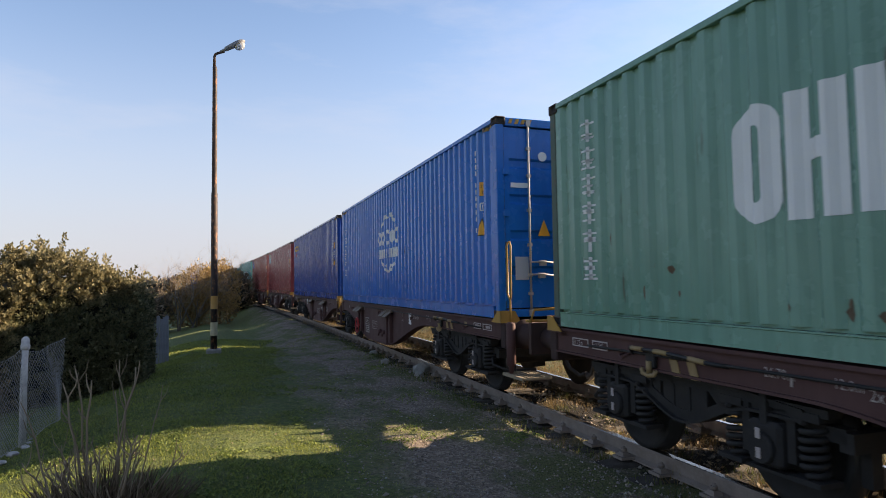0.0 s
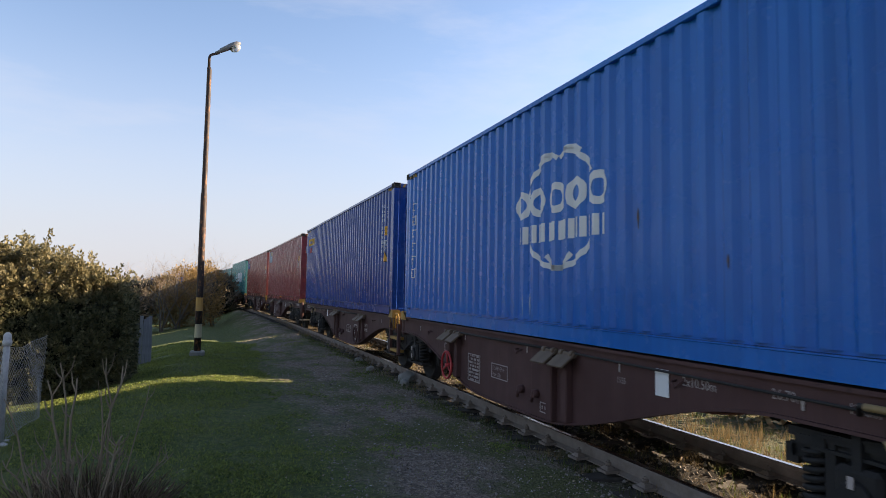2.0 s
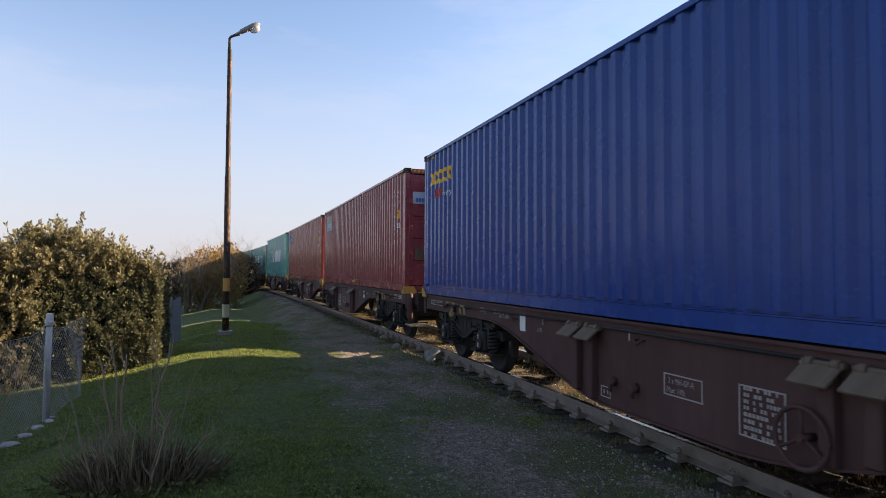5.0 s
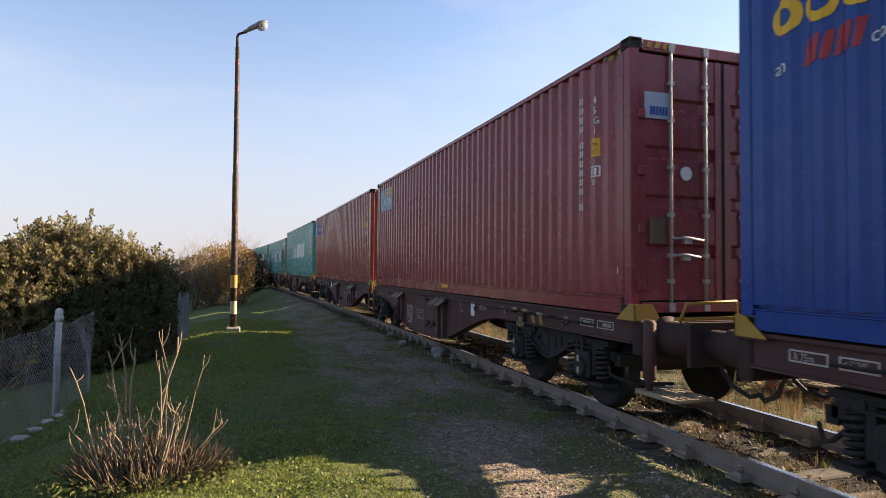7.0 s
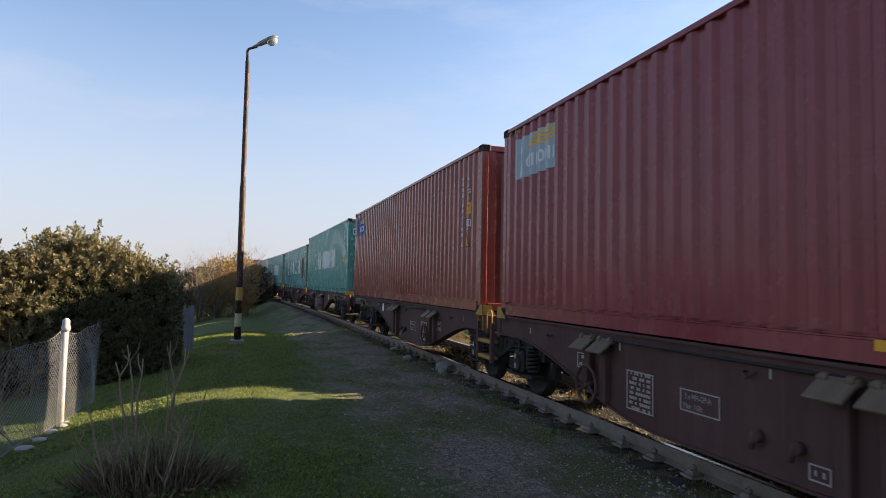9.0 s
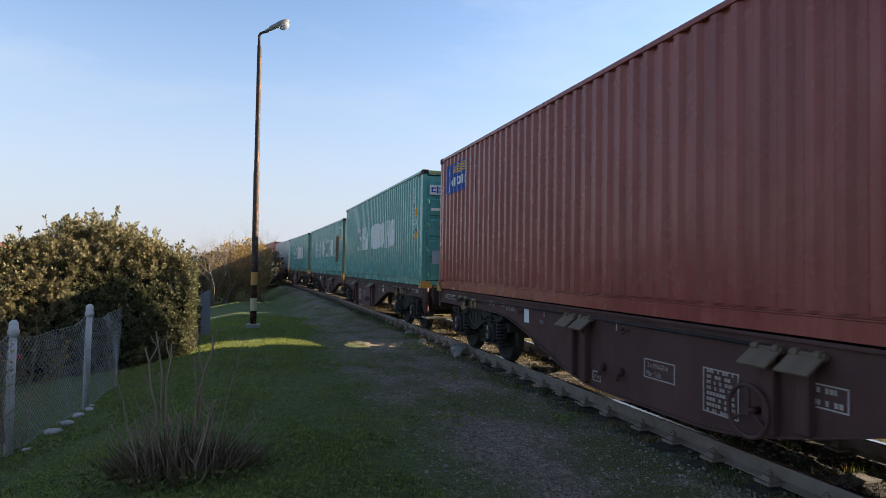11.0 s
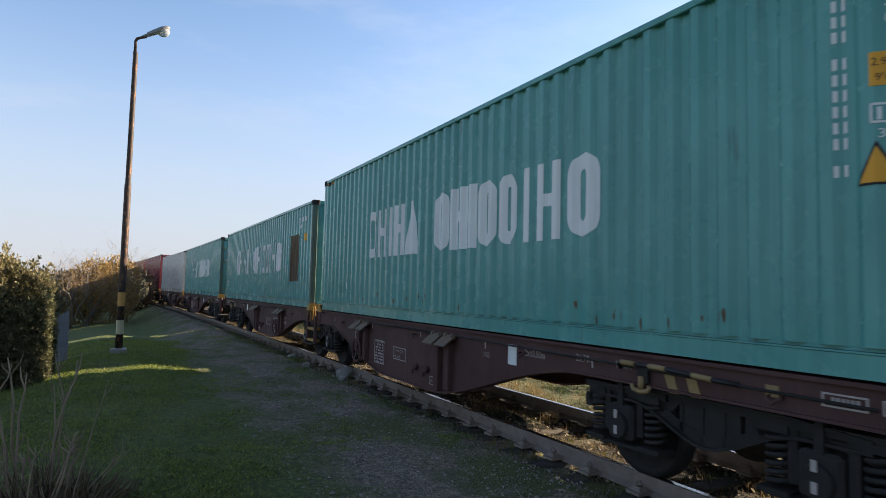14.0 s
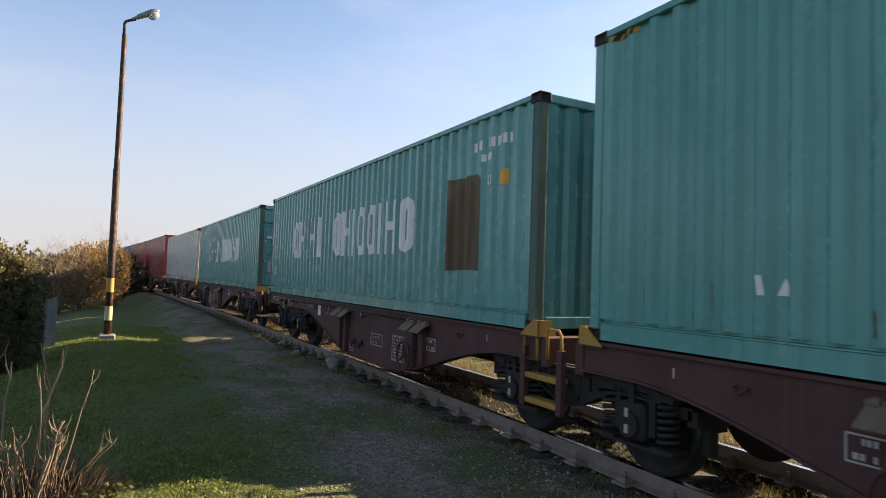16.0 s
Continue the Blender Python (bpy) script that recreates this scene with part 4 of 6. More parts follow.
def make_wagon(odd, wheel_mat, label):
    side = -1 if odd else 1
    w = thing("container_wagon", label, "rail wagon", "wagons of the train")
    for s in (-1, 1):
        bm = bmesh.new()
        ys = [0.02 + 12.26 * i / 90 for i in range(91)]
        for y0, y1 in zip(ys, ys[1:]):
            for xa, xb, zo in ((1.150, 1.168, None), (1.02, 1.20, 0.022)):
                l0, l1 = sill_low(y0), sill_low(y1)
                h0, h1 = (1.12, 1.12) if zo is None else (l0 + zo, l1 + zo)
                x0, x1 = sorted((s * xa, s * xb))
                a = [bm.verts.new(p) for p in ((x0, y0, l0), (x1, y0, l0), (x1, y1, l1), (x0, y1, l1), (x0, y0, h0), (x1, y0, h0), (x1, y1, h1), (x0, y1, h1))]
                for f in ((3, 2, 1, 0), (4, 5, 6, 7), (1, 2, 6, 5), (3, 0, 4, 7)):
                    bm.faces.new([a[i] for i in f])
        x0, x1 = sorted((s * 0.98, s * 1.205))
        box(bm, x0, x1, 0.02, 12.28, 1.12, 1.15)
        bmesh.ops.remove_doubles(bm, verts=bm.verts[:], dist=0.0005)
        bmesh.ops.recalc_face_normals(bm, faces=bm.faces[:])
        part("side_sill", bm, WAGON, w, "fish-bellied brown-red side sill")
        for yy in (6.05, 6.37, 9.25, 9.57):
            bm = bmesh.new()
            x0, x1 = sorted((s * 1.16, s * 1.25))
            box(bm, x0, x1, yy - 0.06, yy + 0.06, sill_low(yy) + 0.03, 0.96)
            part("stiffener", bevel(bm, 0.012), WAGON, w)
        for yy in (6.21, 9.41):
            for k in (-0.19, 0.19):
                bm = bmesh.new()
                box(bm, -0.15, 0.15, -0.012, 0.012, -0.2, 0.0)
                bevel(bm, 0.004)
                tube(bm, [(-0.16, 0, 0.015), (0.16, 0, 0.015)], 0.026, 8)
                for q in (-0.1, 0.1):
                    tube(bm, [(q - 0.03, 0, 0.015), (q + 0.03, 0, 0.015)], 0.042, 8)
                o = part("folding_stop", bm, RUSTPLATE, w, "rusty folding container stop")
                o.matrix_basis = pose(s * 1.225, yy + k, 1.03, 0, 0, 90 * s) @ pose(0, 0, 0, -52)
        bm = tube(bmesh.new(), [(s * 1.215, 6.3, 1.055), (s * 1.215, 9.3, 1.055)], 0.016, 6)
        tube(bm, [(s * 1.19, 0.7, 1.0), (s * 1.215, 3.0, 1.03), (s * 1.215, 5.9, 1.055)], 0.012, 6)
        part("brake_rod", bm, BOGIE, w)
        for yy in (1.35, 4.35, 7.2, 10.6):
            bm = tube(bmesh.new(), [(s * 1.17, yy - 0.05, 0.98), (s * 1.22, yy - 0.05, 0.97), (s * 1.225, yy, 0.93), (s * 1.22, yy + 0.05, 0.97), (s * 1.17, yy + 0.05, 0.98)], 0.011, 6)
            part("rope_hook", bm, WAGON, w)
        for e, yy in ((-1, 0.0), (1, LONG)):
            bm = bmesh.new()
            for y0, y1, q in ((-0.10, 0.0, 0.0), (0.0, 0.22, 0.19)):
                hexa(bm, [(s * x, y, z) for z in (1.112, 1.28) for x, y in ((1.226, yy - e * y0), (1.240, yy - e * y0), (1.240, yy - e * y1 + (e * (0.22 if q and z > 1.2 else 0.0))), (1.226, yy - e * y1 + (e * (0.22 if q and z > 1.2 else 0.0))))])
            bmesh.ops.remove_doubles(bm, verts=bm.verts[:], dist=0.0005)
            bmesh.ops.recalc_face_normals(bm, faces=bm.faces[:])
            part("corner_guide", bm, YELLOW, w, "worn yellow corner guide")
            bm = bmesh.new()
            ya, yb = sorted((yy + e * 0.10, yy + e * 0.088))
            hexa(bm, [(s * x, y, z) for z in (1.112, 1.28) for x, y in (((0.92 if e < 0 else 1.0) if z < 1.2 else (1.02 if e < 0 else 1.08), ya), (1.240, ya), (1.240, yb), ((0.92 if e < 0 else 1.0) if z < 1.2 else (1.02 if e < 0 else 1.08), yb))])
            bmesh.ops.recalc_face_normals(bm, faces=bm.faces[:])
            part("guide_plate", bm, YELLOW, w, "worn yellow end plate")
            bm = bmesh.new()
            box(bm, *sorted((s * 1.19, s * 1.24)), *sorted((yy + e * 0.10, yy - e * 0.22)), 1.098, 1.113)
            bmesh.ops.recalc_face_normals(bm, faces=bm.faces[:])
            part("guide_foot", bm, WAGON, w)
    # centre beam, cross members, end beams
    bm = bmesh.new()
    box(bm, -0.28, 0.28, 0.0, 12.6, 0.72, 1.06)
    part("centre_beam", bevel(bm, 0.02), WAGON, w)
    for yy in (0.9, 3.4, 6.2, 9.41, 11.6):
        bm = bmesh.new()
        box(bm, -1.14, 1.14, yy - 0.07, yy + 0.07, max(sill_low(yy) + 0.1, 0.74), 1.06)
        part("cross_member", bm, WAGON, w)
    bm = bmesh.new()
    box(bm, -1.19, 1.19, -0.13, 0.02, 0.76, 1.115)
    bevel(bm, 0.015)
    part("headstock", bm, WAGON_SHADE, w, "dark brown end beam")
    bm = bmesh.new()
    box(bm, -1.19, 1.19, 12.28, 12.40, 0.80, 1.115)
    part("articulation_beam", bevel(bm, 0.012), WAGON, w)
    for s in (-1, 1):
        bm = bmesh.new()
        tube(bm, [(s * 0.875, -0.13, 0.95), (s * 0.875, -0.16, 0.95), (s * 0.875, -0.17, 0.95), (s * 0.875, -0.50, 0.95), (s * 0.875, -0.52, 0.95), (s * 0.875, -0.74, 0.95)], [0.21, 0.21, 0.165, 0.165, 0.135, 0.135], 20)
        box(bm, s * 0.875 - 0.26, s * 0.875 + 0.26, -0.772, -0.735, 0.75, 1.15)
        part("buffer", bm, WAGON_SHADE, w, "dark brown buffer with a square plate")
    bm = bmesh.new()
    box(bm, -0.06, 0.06, -0.45, -0.1, 0.86, 0.98)
    tube(bm, [(0, -0.45, 0.9), (0, -0.52, 0.82), (0, -0.42, 0.74)], 0.035, 8)
    tube(bm, [(-0.09, -0.35, 0.9), (-0.09, -0.76, 0.70)], 0.025, 8), tube(bm, [(0.09, -0.35, 0.9), (0.09, -0.76, 0.70)], 0.025, 8)
    tube(bm, [(-0.2, -0.7, 0.72), (0.2, -0.7, 0.72)], 0.03, 8)
    part("screw_coupling", bm, BOGIE, w)
    for k in (-0.45, 0.45):
        bm = tube(bmesh.new(), [(k, -0.1, 0.85), (k, -0.3, 0.80), (k * 0.9, -0.5, 0.50), (k * 0.8, -0.68, 0.42), (k * 0.7, -0.77, 0.46)], 0.024, 8)
        part("brake_hose", bm, RUBBER_AND_SHADE, w)
    bm = tube(bmesh.new(), [(side * 1.0, 0.75, 0.62), (side * 1.05, 0.6, 0.45), (side * 0.9, 0.4, 0.38), (side * 0.6, 0.1, 0.42)], 0.02, 6)
    part("air_pipe", bm, BOGIE, w)
    make_bogie(w, 2.0)
    if odd:
        make_bogie(w, 12.62)
    # hand wheel, panels, writing on the outer face
    bm = bmesh.new()
    ring = [(0, 0.21 * math.cos(k * math.tau / 24), 0.21 * math.sin(k * math.tau / 24)) for k in range(25)]
    tube(bm, ring, 0.019, 8, False)
    for k in range(3):
        q = radians(90 + 120 * k)
        tube(bm, [(side * -0.02, 0, 0), (0, 0.20 * math.cos(q), 0.20 * math.sin(q))], 0.014, 6)
    tube(bm, [(side * -0.12, 0, 0), (side * 0.02, 0, 0)], 0.03, 8)
    o = part("hand_wheel", bm, wheel_mat, w, "brake hand wheel")
    o.matrix_basis = pose(side * 1.29, 9.5 if odd else 9.1, 0.52)
    outer_box(w, side, 8.44, 8.88, 0.37, 0.77, 8), outer_box(w, side, 7.54, 8.04, 0.52, 0.72, 0)
    outer_text(w, side, "2 x MH-GP-A", 0.056, 7.98 if odd else 7.60, 0.632, 0.78)
    outer_text(w, side, "Max: 110t", 0.056, 8.00 if odd else 7.58, 0.548, 0.8)
    outer_box(w, side, 9.56, 9.90, 0.66, 0.84, 2)
    outer_box(w, side, 4.48, 4.65, 0.82, 1.05, 0, "white_plate", WHITE)
    outer_box(w, side, 6.50, 6.68, 0.30, 0.42, 1), outer_box(w, side, 0.36, 0.68, 0.97, 1.06, 1 if odd else 0), outer_box(w, side, 0.76, 1.04, 0.97, 1.06, 1 if odd else 0)
    e = -side
    outer_text(w, side, "2x10.50m", 0.08, 4.32 if odd else 3.75, 0.95)
    outer_text(w, side, "26.70m", 0.075, 3.45 if odd else 2.98, 0.99)
    outer_text(w, side, "12.0m", 0.07, 2.9 if odd else 3.52, 0.99)
    if not odd:
        outer_text(w, side, "R 75m", 0.055, 0.40, 0.987)
        outer_text(w, side, "<1°30'", 0.055, 0.79, 0.987)
    outer_text(w, side, "1155", 0.06, 5.2 if odd else 5.0, 0.85)
    for yy in (5.15, 3.2, 7.0, 9.0, 11.2):
        outer_box(w, side, yy, yy + 0.02, 0.95, 1.03, 0, "tick_mark", STENCIL)
    for yy in (7.12, 6.75):
        bm = bmesh.new()
        tube(bm, [(side * 1.16, yy, 0.50), (side * 1.24, yy, 0.50)], 0.05, 10)
        tube(bm, [(side * 1.23, yy, 0.54), (side * 1.24, yy + 0.02, 0.40)], 0.022, 8)
        part("brake_lever", bm, WAGON, w)
    def along(y):
        return y if odd else 4.3 - y

    for k in range(2):
        bm = bmesh.new()
        y0 = along(2.30 - 0.22 * k)
        lean = -0.07 if odd else 0.07
        hexa(bm, [(side * x, y + (0 if z > 0.9 else lean), z) for z in (0.86, 1.05) for x, y in ((1.172, y0 - 0.05), (1.178, y0 - 0.05), (1.178, y0 + 0.05), (1.172, y0 + 0.05))])
        bmesh.ops.recalc_face_normals(bm, faces=bm.faces[:])
        part("hazard_stripe", bm, TAN, w)
    rod = part("release_rod", tube(bmesh.new(), [(side * x, along(y), z) for x, y, z in ((1.19, 2.82, 1.00), (1.25, 2.78, 1.06), (1.26, 2.30, 1.06), (1.26, 1.75, 1.03), (1.20, 1.62, 1.02))], 0.018, 8), BLACKP, w, "dark brake release rod")
    for y0, y1 in ((2.74, 2.58), (2.42, 2.24), (1.98, 1.80)):
        part("rod_sleeve", tube(bmesh.new(), [(side * 1.259, along(y), 1.06 - 0.03 * max(0.0, 2.3 - y) / 0.55) for y in (y0, y1)], 0.023, 8), TAN, rod)
    bm = bmesh.new()
    box(bm, *sorted((side * 1.18, side * 1.22)), *sorted((along(2.48), along(2.60))), 0.90, 1.05)
    handle = part("release_lever", bevel(bm, 0.008), BLACKP, w, "dark brake release lever")
    bm = tube(bmesh.new(), [(side * 1.225, along(2.54), 0.96), (side * 1.225, along(2.54), 0.85)], 0.03, 6)
    tube(bm, [(side * 1.23, along(2.44), 0.885), (side * 1.235, along(2.46), 0.845), (side * 1.235, along(2.54), 0.83), (side * 1.235, along(2.62), 0.845), (side * 1.23, along(2.64), 0.885)], 0.02, 8)
    part("lever_hook", bm, TAN, handle, "dull yellow double hook")
    if odd:
        outer_box(w, side, 1.33, 1.43, 0.97, 1.05, 0, "yellow_plate", TAN)
    if odd:
        for s in (-1, 1):
            bm = tube(bmesh.new(), [(s * 1.13, -0.19, 0.42), (s * 1.13, -0.19, 0.52), (s * 1.13, -0.19, 0.55), (s * 1.13, -0.19, 1.10), (s * 1.13, -0.19, 1.13)], [0.03, 0.04, 0.065, 0.065, 0.04], 12)
            part("step_post", bm, WAGON, w)
            bm = tube(bmesh.new(), [(s * 1.13, -0.19, 1.10), (s * 1.13, -0.19, 1.42), (s * 1.13, -0.17, 1.46), (s * 1.13, -0.12, 1.50), (s * 1.13, -0.11, 2.18), (s * 1.13, -0.14, 2.23), (s * 1.13, -0.20, 2.23), (s * 1.13, -0.23, 2.18), (s * 1.13, -0.21, 1.48), (s * 1.13, -0.19, 1.44)], 0.015, 8)
            part("handrail", bm, YELLOW, w, "yellow handrail loop")
            bm = bmesh.new()
            x0, x1 = sorted((s * 0.78, s * 1.17))
            gx = [x0 + (x1 - x0) * i / 5 + d for i in range(6) for d in (0.0, 0.014)]
            gy = [-0.66 + 0.6 * i / 7 + d for i in range(8) for d in (0.0, 0.016)]
            lattice = [[bm.verts.new((u, v, 0.40)) for v in gy] for u in gx]
            for i in range(len(gx) - 1):
                for j in range(len(gy) - 1):
                    if not (i % 2 and j % 2):
                        bm.faces.new((lattice[i][j], lattice[i + 1][j], lattice[i + 1][j + 1], lattice[i][j + 1]))
            up = bmesh.ops.extrude_face_region(bm, geom=bm.faces[:])["geom"]
            bmesh.ops.translate(bm, vec=(0, 0, 0.03), verts=[v for v in up if isinstance(v, bmesh.types.BMVert)])
            bmesh.ops.recalc_face_normals(bm, faces=bm.faces[:])
            step = part("step", bm, TREADBOARD, w, "pale worn grating step")
            bm = bmesh.new()
            box(bm, *sorted((s * 1.186, s * 1.205)), -0.66, -0.06, 0.395, 0.435)
            part("step_edge", bm, TREADBOARD, step)
            for yy in (12.60, 13.22):
                bm = bmesh.new()
                box(bm, *sorted((s * 1.16, s * 1.22)), yy - 0.04, yy + 0.04, 0.36, 1.0)
                part("ladder_side", bm, WAGON, w)
            for z in (0.40, 0.66):
                bm = bmesh.new()
                box(bm, *sorted((s * 1.06, s * 1.215)), 12.64, 13.18, z, z + 0.06)
                part("ladder_tread", bevel(bm, 0.008), YELLOW, w, "yellow ladder tread")
            for yy in (12.68, 13.08):
                bm = tube(bmesh.new(), [(s * 1.20, yy - 0.1, 0.86), (s * 1.21, yy - 0.1, 1.15), (s * 1.21, yy - 0.06, 1.2), (s * 1.21, yy + 0.08, 1.2), (s * 1.21, yy + 0.12, 1.15), (s * 1.21, yy + 0.12, 0.9)], 0.016, 8)
                part("grab_hoop", bm, YELLOW, w, "yellow grab hoop")
        bm = tube(bmesh.new(), [(-0.95, -0.42, 1.12), (-0.9, -0.45, 1.30), (-0.3, -0.45, 1.32), (-0.25, -0.42, 1.12)], 0.018, 8)
        tube(bm, [(-1.0, -0.40, 1.15), (0.9, -0.40, 1.15)], 0.018, 8)
        part("shunter_rail", bm, YELLOW, w, "yellow shunter's handrail")
    return w


RUSTPLATE = paint("rusty stop plate", (0.095, 0.062, 0.043), (0.20, 0.15, 0.10), 0.7, 0.6)
GAP_C, GAP_A, PITCH = 1.552, 0.855, 2 * LONG + 1.552 + 0.855
WAGONS = []
first_odd = make_wagon(True, RED, "brown-red container wagon half with ladder and red hand wheel")
first_even = make_wagon(False, WAGON, "brown-red container wagon half under a container")
DARKWHEEL = [o for o in first_odd.children if o.name.split(".")[0] == "hand_wheel"][0].data.copy()
DARKWHEEL.materials[0] = WAGON
for k in range(len(CONTAINERS)):
    # container k: the first two stand before the rest; odd ones in the run have their coupling end nearest
    if k == 0:
        WAGONS.append(copy_thing(first_odd, Matrix()))
    elif k == 1:
        WAGONS.append(first_even)
    elif k == 2:
        WAGONS.append(first_odd)
    else:
        WAGONS.append(copy_thing(first_odd if k % 2 == 0 else first_even, Matrix()))
        if k % 2 == 0:
            WAGONS[-1]["label"] = "brown-red container wagon half with ladder and dark hand wheel"
            for o in WAGONS[-1].children:
                if o.name.split(".")[0] == "hand_wheel":
                    o.data = DARKWHEEL
            for o in [q for q in WAGONS[-1].children if q.name.split(".")[0] == "handrail"]:
                bpy.data.objects.remove(o)

# containers that stand a little back on their wagons
SET_BACK = {3: 0.08, 5: 0.08}
TRACK_X, CURVE = 4.972, -0.00116


def track_x(y):
    return TRACK_X + (CURVE * y * y / 2 if y > 0 else 0.0)


def near_end(k):
    """Along the train: the near end of container k; its second container ends at 0."""
    n = k - 1
    return -LONG + (n // 2) * PITCH + (n % 2) * (LONG + GAP_C) if n >= 0 else -LONG - GAP_A - LONG


def train_pose(along, travel, z=0.0, turn=0.0):
    y = along - travel
    return pose(track_x(y), y, z, 0, 0, math.degrees(math.atan(-CURVE * y)) * (y > 0) + turn)


def place_train(travel):
    for k, (c, w) in enumerate(zip(CONTAINERS, WAGONS)):
        c.matrix_basis = train_pose(near_end(k) + LONG / 2 + SET_BACK.get(k, 0.0), travel, 1.16)
        w.matrix_basis = wagon_pose(k, travel)


def wagon_pose(k, travel):
    a = near_end(k)
    if k % 2 == 0:
        mid = train_pose(a + LONG / 2, travel)
        return mid @ pose(0, -LONG / 2, 0)
    return train_pose(a + LONG / 2, travel) @ pose(0, LONG / 2, 0, 0, 0, 180)


place_train(TRAVEL[0][1])


# ---- ground and track ----
PROFILE = [(-40.0, -0.85), (-8.0, -0.65), (-4.0, -0.50), (-2.5, -0.39), (-1.4, -0.17), (-0.6, -0.02), (0.2, 0.0), (1.0, -0.06), (2.0, -0.11), (3.2, -0.13), (3.65, -0.150), (3.82, -0.20), (4.12, -0.228), (4.3, -0.205), (5.7, -0.21), (6.4, -0.22), (8.0, -0.35), (14.0, -0.5)]


def ground_z(x, y):
    if x <= PROFILE[0][0] or x >= PROFILE[-1][0]:
        return PROFILE[0][1] if x < 0 else PROFILE[-1][1]
    for (a, za), (b, zb) in zip(PROFILE, PROFILE[1:]):
        if a <= x <= b:
            t = (x - a) / (b - a)
            return za + (zb - za) * t
    return 0.0


def shifted(x, y):
    """The cross-section follows the bend of the track; the lawn falls away with distance."""
    x = x - (track_x(y) - TRACK_X)
    aside = min(1.0, max(0.0, (3.5 - x) / 2.6))
    return ground_z(x, y) - 0.027 * min(max(y - 12.0, 0.0), 34.0) * aside * aside * (3 - 2 * aside)


def relief(x, y):
    """Uneven turf: swells, tussocks and hollows."""
    k = 1.0 if x < 3.4 else 0.5
    return 0.035 * noise.noise((x * 0.9, y * 0.9, 0.0)) + k * (0.018 * noise.noise((x * 2.6, y * 2.6, 5.0)) + 0.012 * noise.noise((x * 6.0, y * 6.0, 8.0)))


bm = bmesh.new()
xs = [-900, -300, -120, -60, -30, -18, -12] + [-9 + 0.25 * i for i in range(24)] + [-3 + 0.11 * i for i in range(66)] + [4.3 + 0.25 * i for i in range(27)] + [12, 14, 18, 26, 45, 90, 200, 500, 900]
ys = [-300, -100, -40, -20, -10, -5] + [-2 + 0.25 * i for i in range(20)] + [3 + 0.11 * i for i in range(100)] + [14 + 0.25 * i for i in range(32)] + [22 + i for i in range(30)] + [52 + 4 * i for i in range(20)] + [140, 180, 260, 400, 700, 1500]
grid = []
for y in ys:
    row = []
    for x in xs:
        z = shifted(x, y) if abs(x) < 60 and y < 260 else -0.75
        if abs(x) < 12 and y < 60:
            z += relief(x, y)
        row.append(bm.verts.new((x, y, z)))
    grid.append(row)
for a, b in zip(grid, grid[1:]):
    for i in range(len(xs) - 1):
        bm.faces.new((a[i], a[i + 1], b[i + 1], b[i])).smooth = True
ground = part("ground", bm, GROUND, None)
tagged(ground, "mossy lawn and gravel strip beside the railway track", "ground", kind="structure")

RAIL = [(-0.0725, -0.172), (0.0725, -0.172), (0.0725, -0.160), (0.012, -0.135), (0.009, -0.045), (0.036, -0.034), (0.036, -0.006), (0.030, 0.0), (-0.030, 0.0), (-0.036, -0.006), (-0.036, -0.034), (-0.009, -0.045), (-0.012, -0.135), (-0.0725, -0.160)]
for s in (-1, 1):
    bm = bmesh.new()
    rings = []
    for i in range(90):
        y = -14 + (i * 1.0 if i < 60 else 60 + (i - 60) * 6.0) - 0.0
        th = math.atan(CURVE * max(y, 0))
        rings.append([bm.verts.new((track_x(y) + s * 0.753 + px, y, pz)) for px, pz in RAIL])
    n = len(RAIL)
    for a, b in zip(rings, rings[1:]):
        for k in range(n):
            f = bm.faces.new((a[k], b[k], b[(k + 1) % n], a[(k + 1) % n]))
            f.material_index = 1 if k in (6, 7, 8) else 0
    bmesh.ops.recalc_face_normals(bm, faces=bm.faces[:])
    rail = part("rail", bm, [RAILSIDE, RAILTOP], None)
    tagged(rail, "rusty steel rail with a polished head", "rail", "rails of the track", "structure")

SLEEPERS = []
rd = random.Random(11)
bm = bmesh.new()
box(bm, -1.22, 1.22, -0.12, 0.12, -0.32, -0.19)
bevel(bm, 0.015)
for v in bm.verts:
    v.co += Vector((0, 0.02 * noise.noise(v.co * 4), 0.01 * noise.noise(v.co * 5)))
sleeper_mesh = None
bmc = bmesh.new()
for s in (-1, 1):
    box(bmc, s * 0.125 - 0.08, s * 0.125 + 0.08, -0.085, 0.085, -0.014, 0.014)
    hexa(bmc, [(s * 0.125 + a, b, c) for c, k in ((0.014, 1.0), (0.05, 0.55)) for a, b in ((-0.05 * k, -0.06 * k), (0.05 * k, -0.06 * k), (0.05 * k, 0.06 * k), (-0.05 * k, 0.06 * k))])
    tube(bmc, [(s * 0.12, 0, 0.01), (s * 0.12, 0, 0.105)], 0.016, 6)
    tube(bmc, [(s * 0.12, 0, 0.055), (s * 0.12, 0, 0.085)], 0.032, 6)
    box(bmc, min(s * 0.055, s * 0.09), max(s * 0.055, s * 0.09), -0.03, 0.03, 0.01, 0.03)
bmesh.ops.recalc_face_normals(bmc, faces=bmc.faces[:])
clip_mesh = bpy.data.meshes.new("rail_clip")
bmc.to_mesh(clip_mesh), bmc.free(), clip_mesh.materials.append(RAILSIDE)
